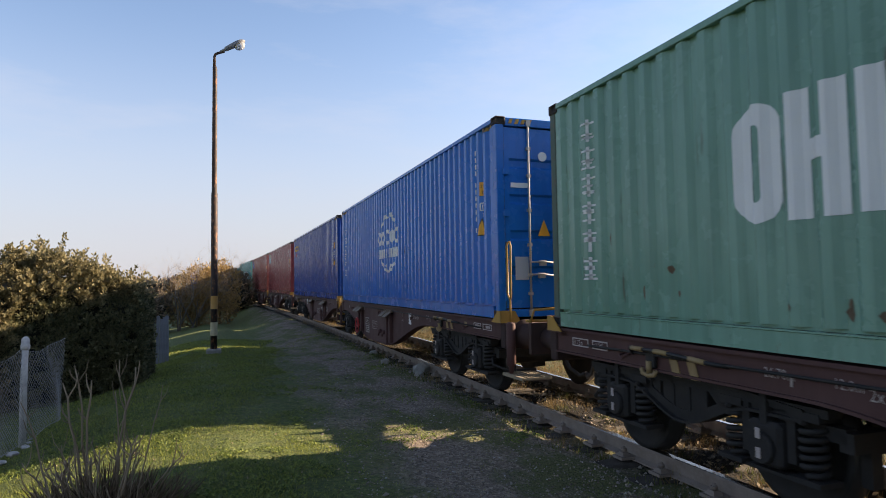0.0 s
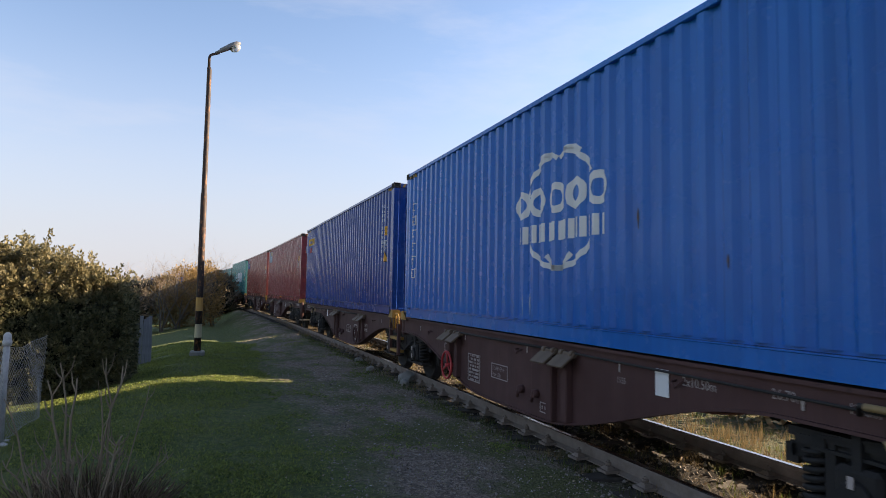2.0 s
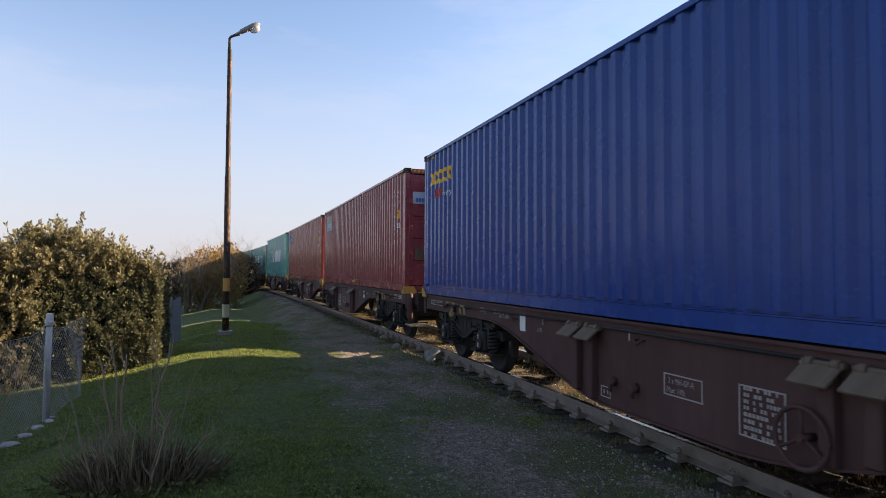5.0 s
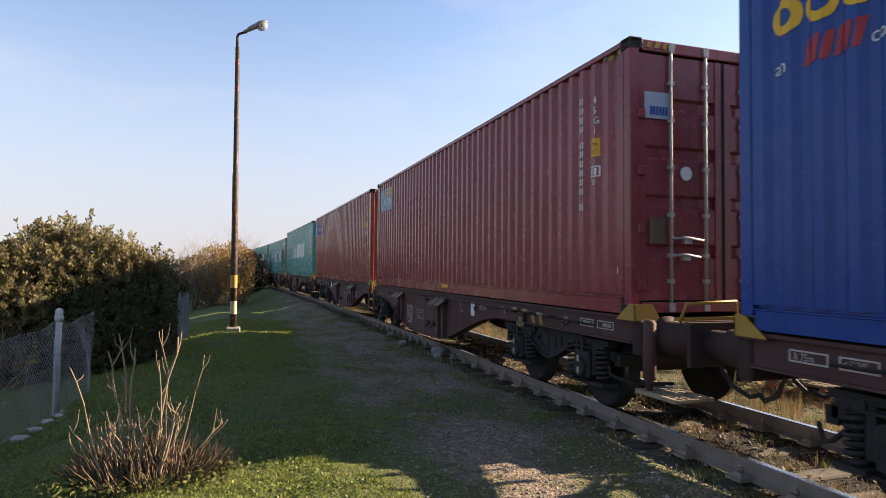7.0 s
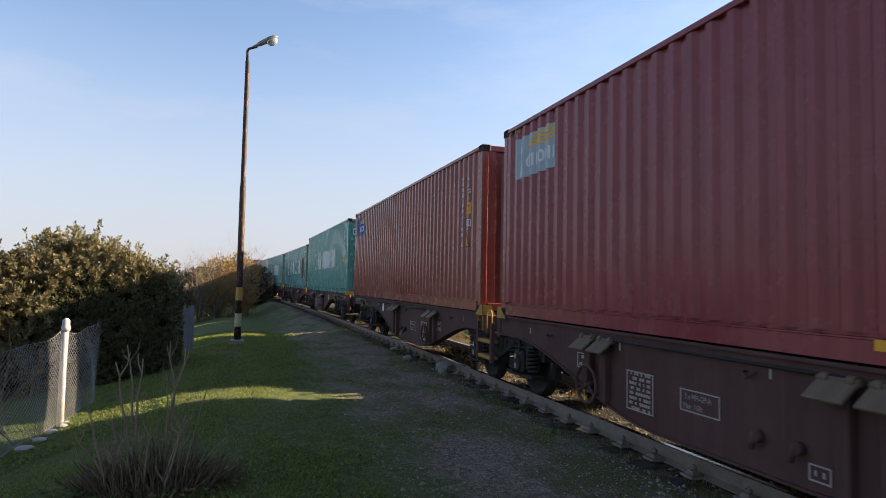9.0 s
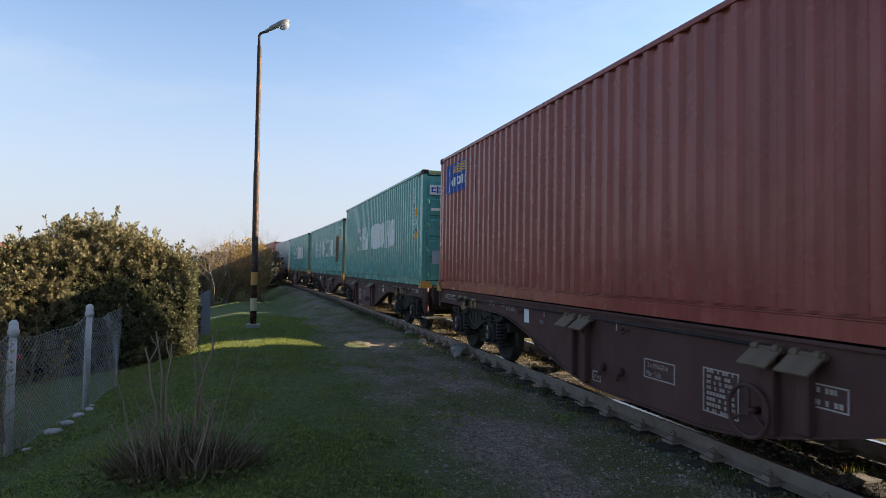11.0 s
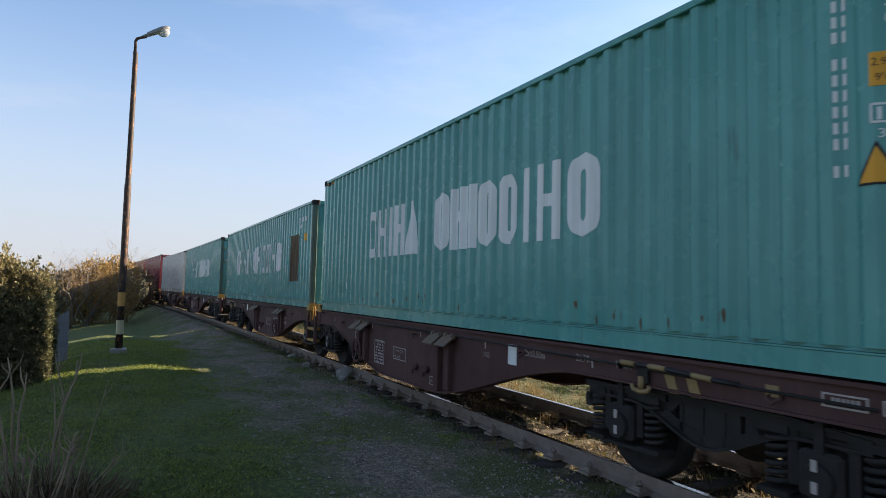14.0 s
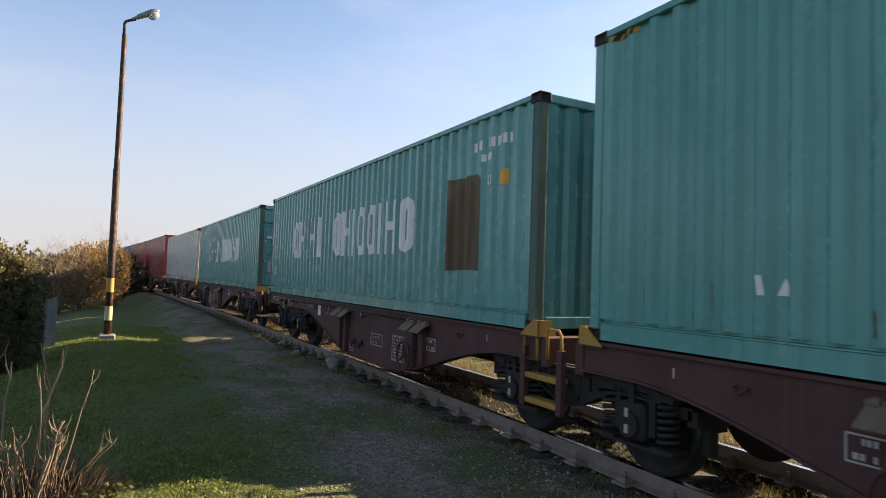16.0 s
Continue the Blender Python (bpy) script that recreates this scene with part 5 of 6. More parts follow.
for i in range(110):
    y = -6.2 + 0.62 * i + rd.uniform(-0.03, 0.03)
    m = pose(track_x(y), y, rd.uniform(-0.008, 0.0), 0, 0, rd.uniform(-1.2, 1.2))
    if sleeper_mesh is None:
        sl = part("sleeper", bm, SLEEPER, None)
        sleeper_mesh = sl.data
    else:
        sl = new("sleeper", sleeper_mesh)
    sl.matrix_basis = m
    tagged(sl, "dark oily wooden sleeper half buried in ballast", "sleeper", "sleepers of the track", "structure")
    if i < 70:
        for s in (-1, 1):
            o = new("rail_clip", clip_mesh)
            o.parent, o.matrix_basis = sl, pose(s * 0.753, 0, -0.146)


# ---- street lamp ----
CREAM = paint("worn cream paint", (0.52, 0.44, 0.24), (0.60, 0.55, 0.40), 0.4, 0.55)


BANDPAINT = paint("faded orange-yellow paint", (0.50, 0.26, 0.06), (0.46, 0.28, 0.11), 0.5, 0.55)
HOUSING = grime("dull grey lantern paint", (0.16, 0.165, 0.17), (0.24, 0.24, 0.24), 8, 0.55)


def street_lamp():
    lamp = thing("street_lamp", "tall rusty street lamp post with black and yellow bands", "street lamp", at=pose(-0.32, 18.1, shifted(-0.32, 18.1)))
    h, lean = 8.17 - shifted(-0.32, 18.1), -0.03
    bm = bmesh.new()
    box(bm, -0.19, 0.19, -0.19, 0.19, -0.1, 0.14)
    part("base_block", bevel(bm, 0.03), CONCRETE, lamp, "square concrete foot")
    bm = tube(bmesh.new(), [(0, 0, 0.1), (0, 0, 2.0), (-0.01, 0, 4.4), (-0.01, 0, 4.45), (-0.015, 0, h - 0.42), (lean, 0, h - 0.35)], [0.088, 0.088, 0.082, 0.07, 0.062, 0.05], 16)
    part("pole", bm, POLE, lamp, "rust-streaked dark steel pole")
    for i, z in enumerate((0.5, 1.22)):
        bm = tube(bmesh.new(), [(0, 0, z), (0, 0, z + 0.36)], 0.091, 16, False)
        part("band", bm, BANDPAINT if i else CREAM, lamp, "faded orange-yellow band" if i else "worn cream band")
    bm = tube(bmesh.new(), [(lean, 0, h - 0.45), (lean, 0, h - 0.06), (lean + 0.03, 0, h), (lean + 0.10, 0, h + 0.04), (lean + 0.26, 0, h + 0.10)], [0.04, 0.036, 0.036, 0.036, 0.034], 12)
    part("arm", bm, POLE, lamp, "bent lamp arm")
    head = bmesh.new()
    rings = []
    for t, w, hh in ((0.0, 0.05, 0.045), (0.14, 0.06, 0.055), (0.17, 0.085, 0.08), (0.36, 0.11, 0.095), (0.54, 0.13, 0.105), (0.68, 0.115, 0.09), (0.76, 0.05, 0.04)):
        rings.append([head.verts.new((t, w * math.cos(k * math.tau / 16), hh * math.sin(k * math.tau / 16) * (0.5 if math.sin(k * math.tau / 16) < 0 else 1.0))) for k in range(16)])
    for a, b in zip(rings, rings[1:]):
        for k in range(16):
            head.faces.new((a[k], a[(k + 1) % 16], b[(k + 1) % 16], b[k])).smooth = True
    head.faces.new(rings[0]), head.faces.new(rings[-1][::-1])
    bmesh.ops.recalc_face_normals(head, faces=head.faces[:])
    hd = part("lamp_head", head, HOUSING, lamp, "grey metal lantern housing")
    hd.matrix_basis = pose(lean + 0.16, 0, h + 0.07, 0, -31, 0)
    bm = bmesh.new()
    bmesh.ops.create_uvsphere(bm, u_segments=16, v_segments=8, radius=1.0)
    for v in bm.verts:
        v.co = Vector((v.co.x * 0.16 + 0.56, v.co.y * 0.12, v.co.z * 0.13 - 0.05))
    for f in bm.faces:
        f.smooth = True
    part("lens", bm, GLASS, hd, "clear bowl-shaped lens")


street_lamp()


# ---- plants ----
def spray(verts, faces, c, d, size, rnd):
    """One flat, feathered spray of foliage at c, along d."""
    side = d.cross(Vector((rnd.uniform(-1, 1), rnd.uniform(-1, 1), rnd.uniform(-1, 1)))).normalized()
    i = len(verts)
    verts += [c, c + d * size * 0.45 + side * size * 0.26, c + d * size, c + d * size * 0.45 - side * size * 0.26]
    faces.append((i, i + 1, i + 2, i + 3))


def mesh_of(name, verts, faces, mat, parent=None, label=""):
    me = bpy.data.meshes.new(name)
    me.from_pydata(verts, [], faces)
    me.materials.append(mat)
    ob = new(name, me)
    ob.parent = parent
    if label:
        ob["label"] = label
    return ob


def blob_tree(name, lumps, count, size, mat, label, category, seed, core=0.82, up=0.5, trunk=None, square=0.0):
    """A shrub: an uneven crown of many small sprays round lumps (centre, radii) on stems."""
    rnd = random.Random(seed)
    x0 = sum(c[0] for c, r in lumps) / len(lumps)
    y0 = sum(c[1] for c, r in lumps) / len(lumps)
    base = Vector((x0, y0, shifted(x0, y0)))
    plant = thing(name, label, category, at=Matrix.Translation(base))
    verts, faces = [], []
    area = [r[0] * r[1] + r[1] * r[2] + r[0] * r[2] for c, r in lumps]
    for (c, r), a in zip(lumps, area):
        c = Vector(c) - base
        for _ in range(int(count * a / sum(area))):
            d = Vector((rnd.gauss(0, 1), rnd.gauss(0, 1), rnd.gauss(0, 1))).normalized()
            d = d * (1.0 / max(abs(d.x), abs(d.y), abs(d.z))) ** square
            bump = 1.0 + 0.16 * noise.noise(Vector((d.x * 2.2 + c.x, d.y * 2.2 + c.y, d.z * 2.2 + c.z)) * 1.4) + 0.1 * noise.noise(d * 6 + c)
            k = bump * rnd.uniform(0.74, 1.04)
            p = c + Vector((d.x * r[0], d.y * r[1], d.z * r[2])) * k
            if p.z < 0.02:
                p.z = rnd.uniform(0.0, 0.25)
            q = (d + Vector((rnd.gauss(0, 0.5), rnd.gauss(0, 0.5), rnd.gauss(0, 0.4) + up))).normalized()
            spray(verts, faces, p, q, size * rnd.uniform(0.6, 1.4), rnd)
    mesh_of("crown", verts, faces, mat, plant)
    # solid shell within the crown, coloured near-black for the shade between the sprays
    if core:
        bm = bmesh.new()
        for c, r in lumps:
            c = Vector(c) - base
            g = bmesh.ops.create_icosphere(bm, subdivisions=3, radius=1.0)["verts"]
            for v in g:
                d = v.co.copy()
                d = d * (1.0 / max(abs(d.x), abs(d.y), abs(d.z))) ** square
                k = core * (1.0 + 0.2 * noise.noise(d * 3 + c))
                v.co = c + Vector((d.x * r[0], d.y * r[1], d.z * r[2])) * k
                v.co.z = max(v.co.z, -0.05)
        part("inner_foliage", bm, SHADE_CORE, plant)
    bm = bmesh.new()
    for c, r in lumps[: trunk or 3]:
        c = Vector(c) - base
        tube(bm, [(c.x, c.y, -0.1), (c.x + 0.05, c.y, c.z * 0.5 + 0.1), (c.x, c.y + 0.05, c.z + r[2] * 0.3)], [0.07, 0.05, 0.02], 6)
    part("stem", bm, BARK, plant)
    return plant


def g(x, y):
    return shifted(x, y)


def hedge_top(x):
    """The height of the hedge's crown along its length."""
    pts = ((-5.3, 0.7), (-5.0, 1.2), (-4.6, 1.75), (-4.0, 2.18), (-3.4, 2.34), (-2.8, 2.12), (-2.2, 1.85), (-1.7, 1.6), (-1.45, 1.3))
    for (a, za), (b, zb) in zip(pts, pts[1:]):
        if a <= x <= b:
            return za + (zb - za) * (x - a) / (b - a)
    return 0.9


def conifer_hedge():
    """Plumes of flat sprays over a dense inside: loose above and behind, clipped flat and coloured darker for shade
    below.
    """
    rnd = random.Random(5)
    base = Vector((-3.0, 14.2, -0.6))
    plant = thing("conifer_hedge", "dense green-brown conifer hedge with feathery top behind the wire fence", "hedge", at=Matrix.Translation(base))
    loose, clipped = ([], []), ([], [])

    def plume(p, d, length, width, count, size, heap):
        side = d.orthogonal().normalized()
        up = d.cross(side)
        for _ in range(count):
            q = rnd.random() ** 0.8
            a, r = rnd.uniform(0, math.tau), width * (1.05 - q) * math.sqrt(rnd.random())
            out = side * math.cos(a) + up * math.sin(a)
            c = p + d * length * q + out * r - base
            spray(heap[0], heap[1], c, (d * 0.8 + out * 0.7 + Vector((rnd.gauss(0, 0.25), rnd.gauss(0, 0.25), 0.25 + rnd.gauss(0, 0.25)))).normalized(), size * rnd.uniform(0.6, 1.4), rnd)

    for _ in range(1500):
        x, v = rnd.uniform(-4.95, -1.52), rnd.random()
        top = hedge_top(x)
        z = -0.6 + (top + 0.6) * v
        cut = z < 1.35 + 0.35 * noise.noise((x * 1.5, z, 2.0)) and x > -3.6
        y = 13.25 + (0.10 if cut else 0.18) * noise.noise((x * 1.6, z * 1.6, 0.0)) + 0.38 * max(0.0, z - 0.5) + 0.34 * (x + 2.3)
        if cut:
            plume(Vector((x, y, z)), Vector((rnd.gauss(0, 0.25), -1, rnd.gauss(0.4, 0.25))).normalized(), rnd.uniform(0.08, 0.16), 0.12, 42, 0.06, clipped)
        else:
            plume(Vector((x, y + 0.1, z)), Vector((rnd.gauss(0.45, 0.45), -1, rnd.gauss(0.75, 0.3))).normalized(), rnd.uniform(0.2, 0.5), 0.11, 46, 0.062, loose)
    for _ in range(330):
        x, y = rnd.uniform(-4.85, -1.6), rnd.uniform(13.7, 15.3)
        tall = rnd.uniform(0.2, 0.5) if rnd.random() < 0.8 else rnd.uniform(0.55, 0.82)
        plume(Vector((x, y, hedge_top(x) - 0.32 + 0.12 * noise.noise((x * 2, y * 2, 0)))), Vector((rnd.gauss(0, 0.22), rnd.gauss(0, 0.22), 1)).normalized(), tall, 0.11, 60, 0.062, loose)
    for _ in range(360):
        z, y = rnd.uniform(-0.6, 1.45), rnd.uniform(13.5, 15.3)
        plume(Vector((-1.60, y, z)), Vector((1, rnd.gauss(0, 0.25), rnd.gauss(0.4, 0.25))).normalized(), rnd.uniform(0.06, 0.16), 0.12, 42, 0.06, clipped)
    mesh_of("crown", loose[0], loose[1], CONIFER, plant)
    mesh_of("clipped_face", clipped[0], clipped[1], CLIPPED_SHADE, plant, "clipped conifer face, coloured darker for shade")
    # shell under the plumes, in the same painted inner shade
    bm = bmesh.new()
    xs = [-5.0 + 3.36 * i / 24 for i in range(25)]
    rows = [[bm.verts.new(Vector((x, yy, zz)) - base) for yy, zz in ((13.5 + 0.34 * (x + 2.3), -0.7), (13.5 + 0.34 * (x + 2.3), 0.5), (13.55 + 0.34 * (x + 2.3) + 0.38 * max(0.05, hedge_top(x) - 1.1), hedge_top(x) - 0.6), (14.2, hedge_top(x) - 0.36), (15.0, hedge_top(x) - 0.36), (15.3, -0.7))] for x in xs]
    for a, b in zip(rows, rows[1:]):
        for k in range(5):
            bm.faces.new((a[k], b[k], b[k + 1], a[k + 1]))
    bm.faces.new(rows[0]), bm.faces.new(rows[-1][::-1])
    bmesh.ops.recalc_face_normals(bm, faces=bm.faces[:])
    part("inner_foliage", bm, SHADE_CORE, plant)
    for x in (-4.4, -3.4, -2.4, -1.8):
        part("stem", tube(bmesh.new(), [(x + 3.0, 0.0, -0.05), (x + 3.05, 0.0, 0.9), (x + 3.0, 0.05, 1.7)], [0.07, 0.05, 0.02], 6), BARK, plant)


conifer_hedge()


# ---- wire fence ----
def fence_line():
    posts = [(-2.74, 5.5), (-2.60, 7.45), (-2.36, 9.40), (-2.26, 10.9)]
    fence = thing("wire_fence", "sagging chain-link fence between whitewashed concrete posts", "fence", at=pose(posts[0][0], posts[0][1], 0))
    o = Vector((posts[0][0], posts[0][1], 0))
    for i, (x, y) in enumerate(posts[:3]):
        z, h = g(x, y), 1.36
        bm = bmesh.new()
        tube(bm, [(x - o.x, y - o.y, z - 0.1), (x - o.x, y - o.y, z + h * 0.6), (x - o.x + 0.01, y - o.y, z + h - 0.1)], [0.045, 0.042, 0.038], 8)
        tube(bm, [(x - o.x + 0.01, y - o.y, z + h - 0.12), (x - o.x + 0.01, y - o.y, z + h - 0.06), (x - o.x + 0.01, y - o.y, z + h - 0.05), (x - o.x + 0.01, y - o.y, z + h + 0.02), (x - o.x + 0.01, y - o.y, z + h + 0.05)], [0.052, 0.058, 0.048, 0.046, 0.02], 8)
        part("fence_post", bm, FENCEPOST, fence, "whitewashed concrete fence post with a cap")
    rnd = random.Random(2)
    for (xa, ya), (xb, yb) in zip(posts, posts[1:]):
        length, tall, cell = math.hypot(xb - xa, yb - ya), 1.22, 0.07
        bm = bmesh.new()

        def at(s, v):
            k = s / length
            sag = 0.10 * math.sin(k * math.pi) * v / tall + 0.02 * math.sin(s * 5.0)
            belly = 0.07 * math.sin(k * math.pi) * math.sin(v / tall * 3.0 + 0.4) + 0.02 * math.sin(s * 7 + v * 3)
            x, y = xa + (xb - xa) * k, ya + (yb - ya) * k
            return Vector((x - o.x + belly, y - o.y, g(x, y) + 0.04 + v - sag))

        n = int((length + tall) / cell)
        for i in range(n):
            for s0, d in ((i * cell - tall, 1), (i * cell, -1)):
                v0, v1 = 0.0, tall
                if d > 0:
                    v0, v1 = max(0.0, -s0), min(tall, length - s0)
                else:
                    v0, v1 = max(0.0, s0 - length), min(tall, s0)
                if v1 - v0 > 0.05:
                    tube(bm, [at(s0 + d * (v0 + (v1 - v0) * q / 6), v0 + (v1 - v0) * q / 6) for q in range(7)], 0.0024, 3, False)
        for v in (0.02, tall):
            tube(bm, [at(length * q / 8, v) for q in range(9)], 0.003, 4, False)
        ob = part("wire_mesh", bm, WIRE, fence, "galvanised chain-link mesh")
        ob["kind"] = "stuff"


fence_line()


def board_gate():
    gate = thing("board_fence", "short weathered pale board fence beside the hedge", "fence", at=pose(-1.62, 18.0, g(-1.62, 18.0)))
    for i in range(5):
        bm = bmesh.new()
        box(bm, -0.040, 0.040, -0.012, 0.012, -0.05, 1.20 + 0.05 * math.sin(i * 2.1))
        b = part("board", bevel(bm, 0.006), BOARD, gate)
        b.matrix_basis = pose(i * 0.085 - 0.2, i * 0.02, 0.0, 0, 1.5 * math.sin(i), 10)
    bm = bmesh.new()
    box(bm, -0.24, 0.18, 0.016, 0.05, 0.75, 0.82)
    rail = part("crossbar", bm, BOARD, gate)
    rail.matrix_basis = pose(0, 0.03, 0, 0, 0, 10)


board_gate()


# ---- stones ----
def rock(name, x, y, r, mat, label, seed, squash=0.6, group=""):
    rnd = random.Random(seed)
    bm = bmesh.new()
    bmesh.ops.create_icosphere(bm, subdivisions=2, radius=1.0)
    off = Vector((rnd.uniform(-9, 9), rnd.uniform(-9, 9), 0))
    for v in bm.verts:
        k = 1.0 + 0.35 * noise.noise(v.co * 1.1 + off) + 0.12 * noise.noise(v.co * 3 + off)
        v.co = Vector((v.co.x * r * k * rnd.uniform(0.97, 1.03), v.co.y * r * 0.8 * k, v.co.z * r * squash * k))
    ob = part(name, bm, mat, None)
    ob.matrix_basis = pose(x, y, g(x, y) + r * squash * 0.45, 0, 0, rnd.uniform(0, 360))
    return tagged(ob, label, "stone", group)


for i, (x, y, r) in enumerate(((-2.27, 9.2, 0.09), (-2.32, 8.9, 0.12), (-2.36, 8.55, 0.11), (-2.40, 8.2, 0.13), (-2.30, 9.45, 0.08), (-2.44, 7.5, 0.09))):
    rock("stone", x, y, r * 0.75, STONE, "pale rough stone at the foot of the fence", i, 0.42, "stones by the fence")
for i, (x, y, r) in enumerate(((3.9, 12.4, 0.22), (3.74, 12.0, 0.12), (3.5, 14.0, 0.10), (3.65, 16.0, 0.12))):
    rock("concrete_lump", x, y, r, CONCRETE, "broken lump of pale concrete beside the rail", 20 + i, 0.75, "concrete lumps by the rail")


# ---- the cut-back shrub ----
BRUSH = leafy("dark brushwood", (0.045, 0.030, 0.020), (0.19, 0.135, 0.088), 0.85, 0)


def stub_shrub():
    rnd = random.Random(8)
    x0, y0 = -0.70, 5.35
    shrub = thing("cut_shrub", "cut-back leafless shrub of brown stems with long shoots", "shrub", at=pose(x0, y0, g(x0, y0)))
    for i in range(34):
        bm = bmesh.new()
        k = rnd.uniform(-1, 1)
        bx, by = 0.33 * k + rnd.gauss(0, 0.05), rnd.uniform(-0.18, 0.2)
        h = rnd.uniform(0.35, 0.68) * (1.0 - 0.35 * abs(k)) if i > 8 else rnd.uniform(0.85, 1.2) * (1.0 - 0.2 * abs(k))
        tx, r = bx + 0.24 * k + rnd.gauss(0.03, 0.07), rnd.uniform(0.0045, 0.0105)
        pts = [Vector((bx + (tx - bx) * q ** 1.3 + rnd.gauss(0, 0.010), by + rnd.gauss(0, 0.012) - 0.05 * q, h * q)) for q in (0, 0.2, 0.45, 0.7, 0.88, 1.0)]
        tube(bm, pts, [r * 1.2, r * 1.1, r, r * 0.85, r * 0.7, r * 0.45], 5)
        for q in (1, 2, 3, 4, 4):
            if rnd.random() < 0.7:
                d = Vector((rnd.choice((-1, 1)) * rnd.uniform(0.02, 0.08), rnd.uniform(-0.04, 0.04), rnd.uniform(0.05, 0.2)))
                tube(bm, [pts[q], pts[q] + d * 0.5 + Vector((d.x * 0.25, 0, 0)), pts[q] + d], [r * 0.7, r * 0.55, r * 0.3], 4, False)
        part("shoot", bm, TWIG, shrub, "long pale leafless shoot")
    bm = bmesh.new()
    for _ in range(600):
        a, r = rnd.uniform(0, math.tau), math.sqrt(rnd.random())
        bx, by = 0.50 * r * math.cos(a) + 0.02, 0.30 * r * math.sin(a)
        h = rnd.uniform(0.12, 0.44) * (1.1 - 0.55 * r)
        d = Vector((0.28 * bx + rnd.gauss(0, 0.06), rnd.gauss(0, 0.08), h))
        p = Vector((bx, by, -0.02))
        tube(bm, [p, p + d * 0.55 + Vector((rnd.gauss(0, 0.015), 0, 0.01)), p + d], [0.006, 0.0045, 0.0025], 4, False)
    ob = part("brushwood", bm, BRUSH, shrub)
    ob["kind"] = "stuff"
    verts, faces = [], []
    for _ in range(900):
        a, r = rnd.uniform(0, math.tau), math.sqrt(rnd.random())
        c = Vector((0.75 * r * math.cos(a), 0.42 * r * math.sin(a) - 0.1, rnd.uniform(0.0, 0.10)))
        spray(verts, faces, c, Vector((rnd.gauss(0, 1), rnd.gauss(0, 1), rnd.uniform(0.1, 0.8))).normalized(), rnd.uniform(0.03, 0.06), rnd)
    ob = mesh_of("ground_cover", verts, faces, IVY, shrub)
    ob["kind"] = "stuff"


stub_shrub()


def rose_bush():
    rnd = random.Random(15)
    x0, y0 = -2.85, 7.4
    bush = thing("rose_bush", "straggly rose bush with a few red blooms behind the fence", "bush", at=pose(x0, y0, g(x0, y0)))
    bm, verts, faces, bv, bf = bmesh.new(), [], [], [], []
    for _ in range(26):
        p = Vector((rnd.gauss(0, 0.18), rnd.gauss(0, 0.3), 0))
        d = Vector((rnd.gauss(0, 0.25), rnd.gauss(0, 0.35), rnd.uniform(0.9, 1.6)))
        pts = [p + d * q + Vector((rnd.gauss(0, 0.03), rnd.gauss(0, 0.03), -0.15 * q * q)) for q in (0, 0.3, 0.6, 0.85, 1.0)]
        tube(bm, pts, [0.010, 0.009, 0.007, 0.005, 0.003], 5, False)
        for q in pts[1:]:
            for _ in range(7):
                spray(verts, faces, q + Vector((rnd.gauss(0, 0.07), rnd.gauss(0, 0.07), rnd.gauss(0, 0.07))), Vector((rnd.gauss(0, 1), rnd.gauss(0, 1), rnd.gauss(0, 1))).normalized(), rnd.uniform(0.03, 0.06), rnd)
    part("cane_thicket", bm, TWIG, bush)["kind"] = "stuff"
    mesh_of("foliage", verts, faces, AUTUMN, bush)["kind"] = "stuff"
    for x, y, z in ((0.15, 0.0, 1.05), (0.22, 0.35, 1.0), (-0.1, 0.5, 1.2), (0.1, -0.3, 1.15)):
        bm = bmesh.new()
        bmesh.ops.create_icosphere(bm, subdivisions=2, radius=0.035)
        for v in bm.verts:
            v.co *= 1.0 + 0.3 * noise.noise(v.co * 60)
        b = part("bloom", bm, RED, bush, "red rose bloom")
        b.matrix_basis = pose(x, y, z)


rose_bush()


# ---- bushes and trees further off ----
def bare_tree(x, y, h, seed, label):
    rnd = random.Random(seed)
    tree = thing("bare_tree", label, "tree", at=pose(x, y, g(x, y)))
    bm, tw = bmesh.new(), bmesh.new()

    def grow(p, d, length, r, depth):
        pts = [p]
        for _ in range(3):
            d = (d + Vector((rnd.gauss(0, 0.12), rnd.gauss(0, 0.12), rnd.gauss(0.03, 0.08)))).normalized()
            pts.append(pts[-1] + d * length / 3)
        tube(bm if depth < 2 else tw, pts, [r, r * 0.85, r * 0.7, r * 0.5], 5 if depth < 2 else 3, False)
        if depth < 5:
            for _ in range(3 if depth < 3 else 2):
                k = rnd.choice(pts[1:])
                grow(k, (d + Vector((rnd.gauss(0, 0.55), rnd.gauss(0, 0.55), rnd.gauss(0.15, 0.35)))).normalized(), length * rnd.uniform(0.55, 0.8), r * 0.5, depth + 1)

    for _ in range(3):
        grow(Vector((rnd.gauss(0, 0.15), rnd.gauss(0, 0.15), -0.1)), Vector((rnd.gauss(0, 0.25), rnd.gauss(0, 0.25), 1)).normalized(), h * 0.42, 0.055, 0)
    part("limb", bm, BARK, tree)
    part("twig_crown", tw, TWIG, tree)["kind"] = "stuff"


